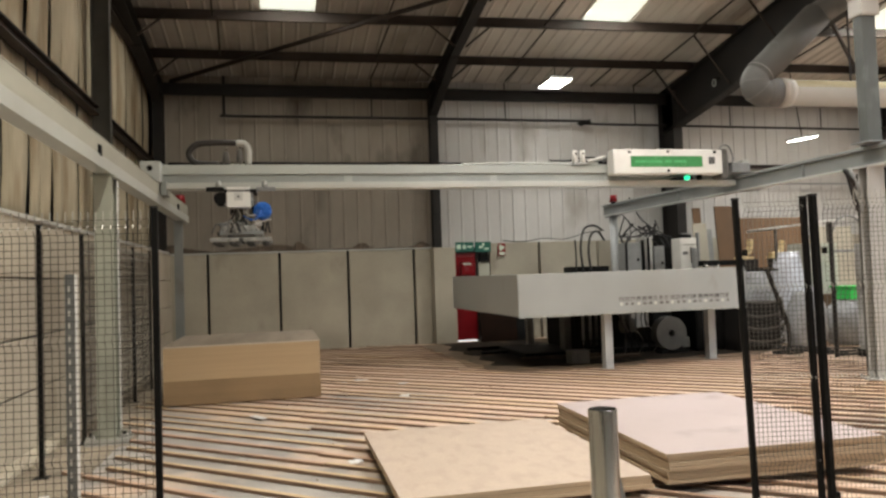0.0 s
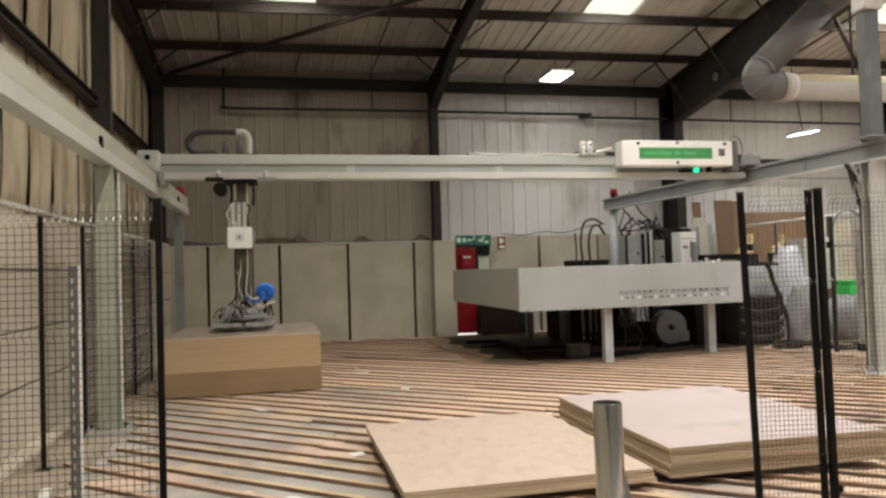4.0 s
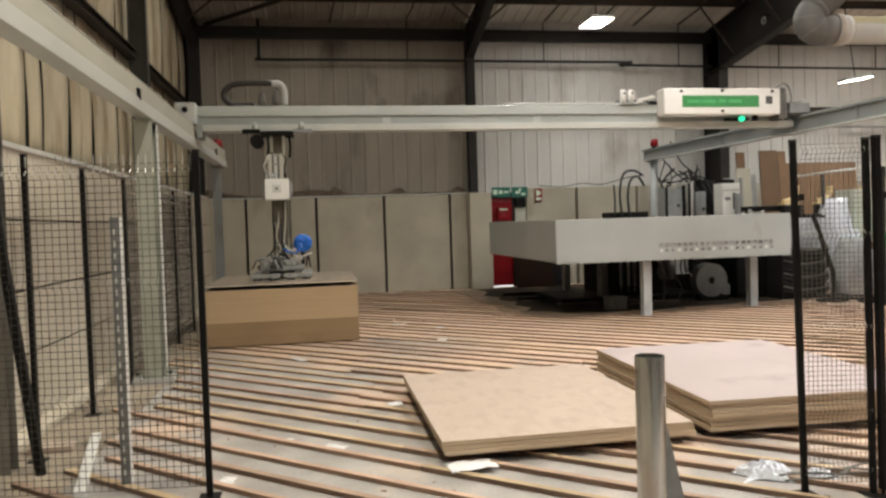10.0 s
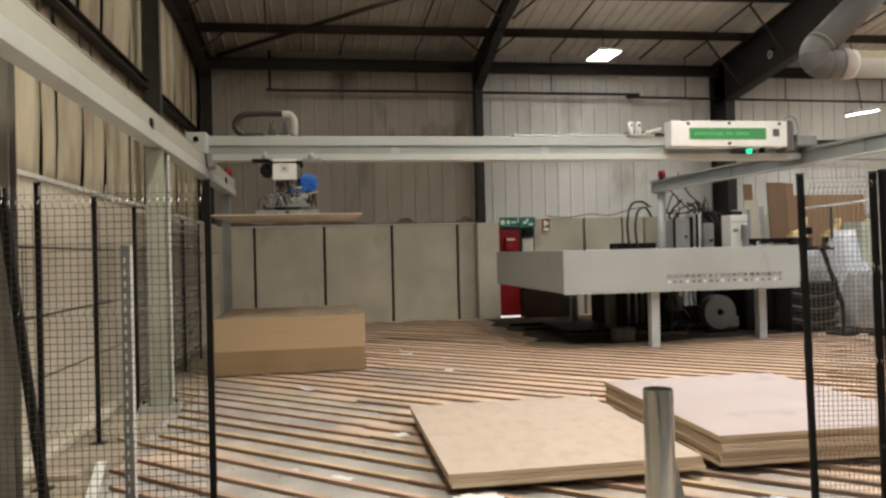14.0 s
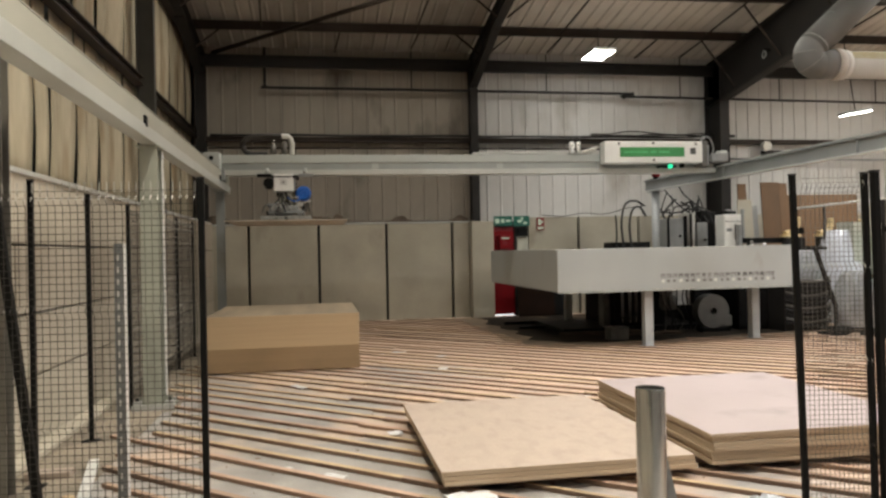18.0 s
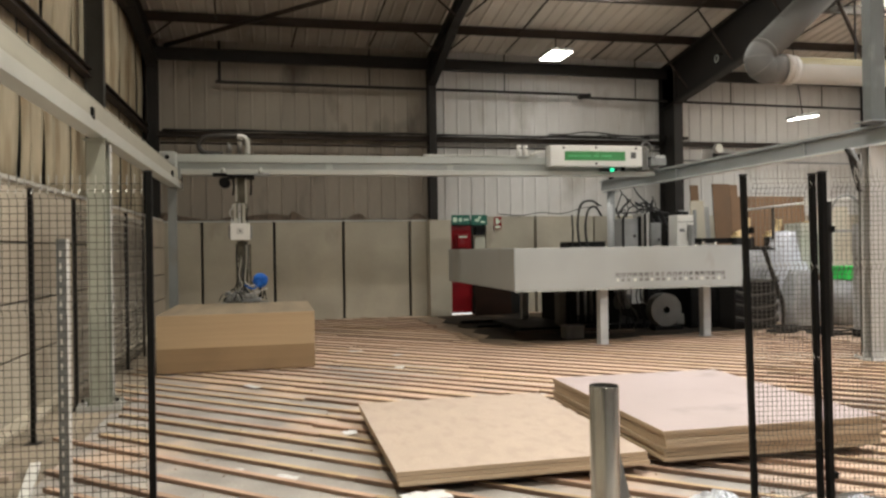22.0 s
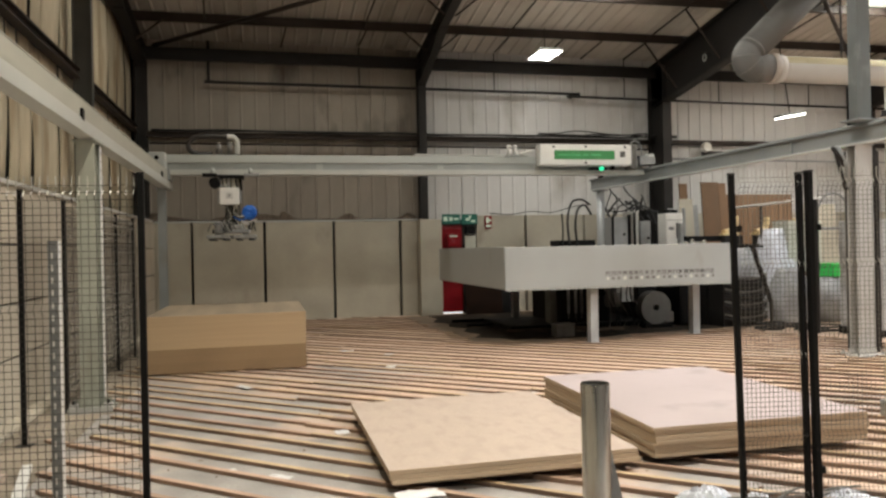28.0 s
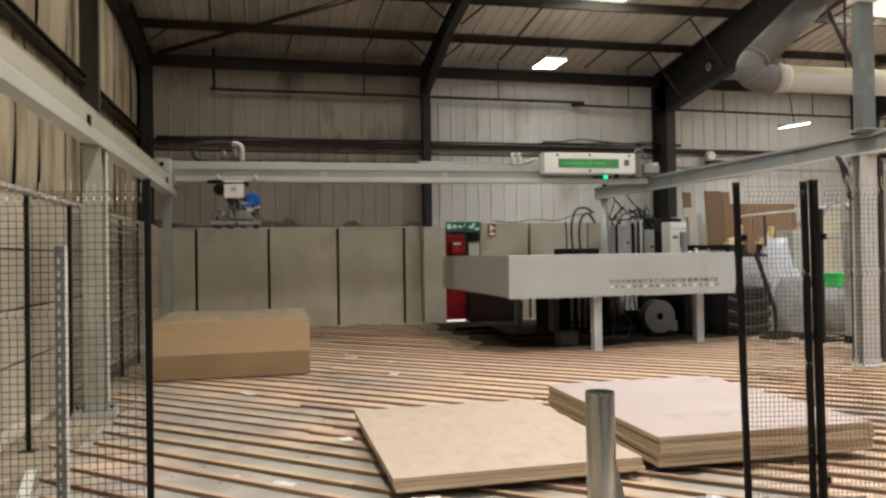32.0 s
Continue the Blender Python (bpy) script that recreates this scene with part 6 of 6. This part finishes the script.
# ---- lights ----
def high_bay(x, y, z, sx, sy, tilt, watts, colour, beam=142):
    lt = thing("high_bay_light", pose(x, y, z) @ pose(0, 0, 0, *tilt), "flat rectangular white high bay light under the roof", "light", "high bay lights")
    part("housing", box(nb(), -sx / 2 - 0.02, sx / 2 + 0.02, -sy / 2 - 0.02, sy / 2 + 0.02, 0.012, 0.09, 0.01), "steel_grey", lt)
    part("diffuser", box(nb(), -sx / 2, sx / 2, -sy / 2, sy / 2, 0, 0.011), "led", lt)
    part("rod", tube(nb(), (0, 0, 0.09), (0, 0, roof_z(y) + 0.26 - z), 0.015, 6), "steel_dark", lt)
    lamp = area_lamp("high_bay_lamp", x, y, z, sx, sy, watts, colour)
    lamp.data.spread = radians(beam)
    lamp.matrix_world = pose(x, y, z) @ pose(0, 0, 0, *tilt) @ pose(0, 0, -0.03)


WARM, COOL, CLEAR = (1.0, 0.93, 0.76), (1.0, 0.95, 0.90), (0.95, 0.96, 0.97)
ROOF_WATTS = 130
high_bay(5.5, 18.3, 6.85, 0.58, 0.9, (0, 0, 0), 28, COOL, 100)
high_bay(12.35, 17.5, 5.25, 0.78, 0.30, (0, -9, 0), 60, COOL)
for x, y, watts, c in ((3.2, 9.6, 300, COOL), (12.4, 11.0, 360, CLEAR), (-1.6, 4.0, 380, WARM), (5.5, 4.0, 470, COOL), (12.4, 4.0, 360, CLEAR),
                       (-1.6, -4.0, 240, WARM), (5.5, -4.0, 340, COOL), (12.4, -4.0, 300, CLEAR), (19.5, 11.0, 300, CLEAR), (19.5, 2.0, 300, CLEAR), (10.5, 6.0, 190, CLEAR)):
    high_bay(x, y, roof_z(y) - 0.35, 0.5, 0.6, (0, 0, 0), watts, c)
# translucent roof sheets
DAYLIGHT = (1.0, 0.95, 0.84)
for x, y in ((-1.46, 16.4), (6.03, 16.25), (13.5, 16.1), (-1.46, 9.4), (6.03, 9.3), (13.5, 9.2), (-1.46, 0.5), (6.03, 0.5)):
    t = thing("roof_light", pose(x, y, 0), "bright translucent sheet in the metal roof", "roof light", "roof lights")
    bm = nb()
    vs = [bm.verts.new((dx, dy, roof_z(y + dy) + dz)) for dz in (0.222, 0.23) for dx, dy in ((-0.59, -1.7), (0.59, -1.7), (0.59, 0.0), (-0.59, 0.0))]
    for f in ((3, 2, 1, 0), (4, 5, 6, 7), (0, 1, 5, 4), (1, 2, 6, 5), (2, 3, 7, 6), (3, 0, 4, 7)):
        bm.faces.new([vs[i] for i in f])
    part("sheet", bm, "rooflight", t)
    area_lamp("roof_light_lamp", x, y - 0.85, roof_z(y - 0.85) + 0.17, 1.1, 1.5, ROOF_WATTS * (1.0 if y < 12 else 3.4 if x > 10 else 1.8 if x > 0 else 1.45), DAYLIGHT)

# ---- floor litter ----
def scrap(x, y, z, w, d, seed, turn=None, mat="paper", label="crumpled scrap of white paper on the floor"):
    random.seed(seed)
    bm = nb()
    n = 5
    g = [[bm.verts.new((w * (i / n - 0.5) + random.uniform(-0.01, 0.01), d * (j / n - 0.5) + random.uniform(-0.01, 0.01), z + abs(random.gauss(0, 0.35)) * min(w, d) * 0.12)) for j in range(n + 1)] for i in range(n + 1)]
    g2 = [[bm.verts.new(v.co - Vector((0, 0, 0.004))) for v in r] for r in g]
    for q in (g, g2):
        for i in range(n):
            for j in range(n):
                bm.faces.new((q[i][j], q[i + 1][j], q[i + 1][j + 1], q[i][j + 1]))
    single("paper_scrap", bm, mat, label, "paper", "floor litter", m=pose(x, y, 0.0, 0, 0, random.uniform(0, 180) if turn is None else turn))


scrap(-0.74, 5.46, 0.0385, 0.34, 0.20, 1, 8)
scrap(-0.4, 13.3, 0.0265, 0.24, 0.12, 2)
scrap(0.24, 12.6, 0.0265, 0.18, 0.10, 3)
scrap(-2.1, 10.35, 0.0265, 0.32, 0.10, 4)
scrap(-1.08, 7.45, 0.0385, 0.14, 0.12, 5)
scrap(-2.48, 5.7, 0.006, 0.16, 0.1, 6)
scrap(0.05, 11.3, 0.0265, 0.2, 0.14, 7)
scrap(-1.7, 6.3, 0.006, 0.2, 0.09, 8)
scrap(-2.1, 6.6, 0.006, 0.12, 0.06, 9)
random.seed(77)
for k in range(8):
    scrap(random.uniform(-3.2, 5.5), random.uniform(5.0, 16.5), 0.004, random.uniform(0.04, 0.09), random.uniform(0.03, 0.06), 100 + k)


def crumpled(x, y, w, d, h, seed):
    """A sheet of film pushed into sharp folds."""
    random.seed(seed)
    bm = nb()
    n, k = 22, 14
    fx = [(random.uniform(8, 34), random.uniform(6, 30), random.uniform(0, 6)) for _ in range(6)]
    top, low = [], []
    for i in range(n + 1):
        rt, rl = [], []
        for j in range(k + 1):
            u, v = i / n - 0.5, j / k - 0.5
            fade = max(0.0, 1 - (abs(2 * u) ** 2.2 + abs(2 * v) ** 2.2)) ** 0.6
            z = sum(abs(math.sin(a * u + b * v + c)) for a, b, c in fx) / 6
            ex, ey = u * w * (1 + 0.25 * math.sin(9 * v + seed)), v * d * (1 + 0.3 * math.sin(7 * u + seed))
            rt.append(bm.verts.new((ex + random.uniform(-0.006, 0.006), ey, 0.006 + h * fade * (0.25 + 1.1 * z * z) + random.uniform(0, 0.006))))
            rl.append(bm.verts.new((ex, ey, 0.002)))
        top.append(rt)
        low.append(rl)
    for g in (top, low):
        for i in range(n):
            for j in range(k):
                bm.faces.new((g[i][j], g[i + 1][j], g[i + 1][j + 1], g[i][j + 1]))
    single("plastic_wrap", bm, "wrap", "crumpled white plastic wrap on the floor by the fence", "wrap", "floor litter", m=pose(x, y, 0, 0, 0, random.uniform(-15, 15)))


crumpled(1.20, 4.85, 0.34, 0.26, 0.10, 6)
crumpled(1.50, 4.72, 0.26, 0.18, 0.05, 7)
crumpled(2.15, 4.62, 0.34, 0.2, 0.05, 12)
random.seed(9)
for i in range(3):
    pts = [(1.2 + k * 0.14, 4.62 + 0.06 * i + random.uniform(-0.04, 0.04), 0.03 + random.uniform(0, 0.03)) for k in range(9)]
    single("floor_cable", sweep(nb(), curve_points(pts, 3), 0.008, 6), "drive_dark", "thin black cable lying by the fence", "cable", "fence cables")
random.seed(58)
chips = nb()
for k in range(170):
    x, y = random.uniform(-3.4, 4.2), 4.4 + 7.5 * random.random() ** 1.6
    c = (Vector((x, y)).dot(BN) + 4.0) % 0.322
    if c < 0.04 or c > 0.282:
        continue
    a = random.uniform(0.006, 0.022)
    box(chips, -a, a, -a * 0.5, a * 0.5, 0.0, random.uniform(0.002, 0.007), m=pose(x, y, 0.0008, 0, 0, random.uniform(0, 180)))
single("wood_chips", chips, "batten", "scattered wood chips and dark specks on the floor", "wood chips", kind="stuff")
plank = thing("white_plank", pose(-3.62, 6.4, 0) @ pose(0, 0, 0, 0, 0, 12), "white painted plank lying on the floor by the wall", "plank")
part("plank", box(nb(), -0.04, 0.04, -0.8, 0.8, 0.0, 0.045, 0.004), "galv_bright", plank)
single("timber_offcut", box(nb(), -4.2, -3.85, 6.75, 6.9, 0.007, 0.06, 0.005), "mdf", "pale timber offcut on the floor", "timber", "pale offcuts")
skip = thing("grey_trolley", pose(3.70, 5.82, 0), "low blue-grey steel trolley with a flat load", "trolley")
part("bed", box(nb(), 0.05, 1.1, -0.3, 0.12, 0.17, 0.33, 0.025), "rail_grey", skip)
part("load", box(nb(), 0.17, 1.0, -0.26, 0.08, 0.332, 0.42, 0.03), "machine_grey", skip)
part("deck_edge", box(nb(), 0.045, 0.049, -0.27, 0.09, 0.20, 0.30), "steel_grey", skip)
for x in (0.22, 0.9):
    for y in (-0.24, 0.02):
        wheel = part("wheel", tube(nb(), (x, y, 0.06), (x, y + 0.04, 0.06), 0.06, 16), "rubber", skip)
        part("fork", box(nb(), x - 0.015, x + 0.015, y - 0.012, y - 0.002, 0.05, 0.168), "steel_grey", wheel)
pal = thing("wrapped_pallet", pose(9.15, 11.35, 0), "tall pale film-wrapped load standing on a dark pallet", "pallet load")
part("pallet", box(nb(), -0.02, 1.9, -0.02, 1.0, 0.0, 0.14, 0.01), "black", pal)
for k in range(6):
    part("layer", box(nb(), 0.0 + 0.008 * (k % 2), 1.86, 0.0, 0.98, 0.142 + k * 0.34, 0.481 + k * 0.34, 0.012), "film_grey", pal)


def motions():
    slide = [(0, 13.278), (0.25, 13.107), (0.5, 13.0), (14.5, 13.0), (15, 13.042), (15.5, 13.203), (16, 13.545), (16.5, 14.005), (17, 14.551), (17.5, 15.129), (18, 15.707), (18.5, 16.102), (19, 16.327), (19.5, 16.349), (32, 16.349)]
    lift = [(0, 3.298), (1, 3.298), (1.5, 3.276), (2, 3.105), (2.5, 2.838), (3, 2.613), (3.5, 2.495), (4, 2.463), (4.5, 2.463), (5, 2.442), (5.5, 2.426), (6, 2.442), (6.5, 2.452), (7, 2.474), (10, 2.474), (10.5, 2.527), (11, 2.741), (11.5, 3.009), (12, 3.223), (12.5, 3.298), (13, 3.298), (19, 3.287), (19.5, 3.276), (20, 3.212), (20.5, 3.02), (21, 2.741), (21.5, 2.485), (22, 2.249), (22.5, 2.078), (23, 2.035), (24, 2.014), (25.5, 2.014), (26, 2.046), (26.5, 2.228), (27, 2.485), (27.5, 2.741), (28, 2.998), (28.5, 3.212), (29, 3.266), (29.5, 3.276), (32, 3.276)]
    pads = [(0, 2.571), (1, 2.571), (1.5, 2.517), (2, 2.186), (2.5, 1.704), (3, 1.308), (3.5, 1.051), (4, 0.955), (4.5, 0.934), (5, 0.912), (5.5, 0.907), (6, 0.907), (6.5, 0.934), (7, 0.966), (10, 0.966), (10.2, 0.977), (10.5, 1.094), (11, 1.512), (11.5, 2.025), (12, 2.442), (12.5, 2.571), (13, 2.571), (19, 2.571), (19.5, 2.56), (20, 2.485), (20.5, 2.154), (21, 1.64), (21.5, 1.126), (22, 0.62), (22.5, 0.21), (23, 0.165), (24, 0.1258), (25.5, 0.1258), (26, 0.20), (26.5, 0.64), (27, 1.148), (27.5, 1.651), (28, 2.132), (28.5, 2.453), (29, 2.56), (29.5, 2.571), (32, 2.571)]
    pads = [(t, z if z < 0.97 else 0.966 + (z - 0.966) * 0.947) for t, z in pads]
    drift = lambda y: -0.05 * (y - 13.0) / 3.35
    rise = lambda y: 0.02 * (y - 13.0) / 3.35
    walk(gantry, [(t, pose(drift(y), y, rise(y), 0, -0.25 * (y - 13.0) / 3.35, 0)) for t, y in slide])
    walk(stage, [(t, pose(-2.42, 0, z)) for t, z in lift])
    walk(grip, [(t, pose(-2.38, 0.05, z)) for t, z in pads])
    rest = [(0, 0.888), (6, 0.888), (6.5, 0.915)]
    carry = [(t, z - 0.0185) for t, z in pads if 7 <= t <= 23]
    stay = [(24, 0.107), (32, 0.107)]
    where = lambda t: float(np.interp(t, [q[0] for q in slide], [q[1] for q in slide]))
    times = dict(rest + carry + stay)
    for t, y in slide:
        if 14.5 <= t <= 19.5 and t not in times:
            times[t] = 2.486 - 0.0185
    walk(carried_board, [(t, pose(-2.345 + (drift(where(t)) if t > 7 else 0), 13.0 if t < 14 else where(t), times[t])) for t in sorted(times)])


motions()
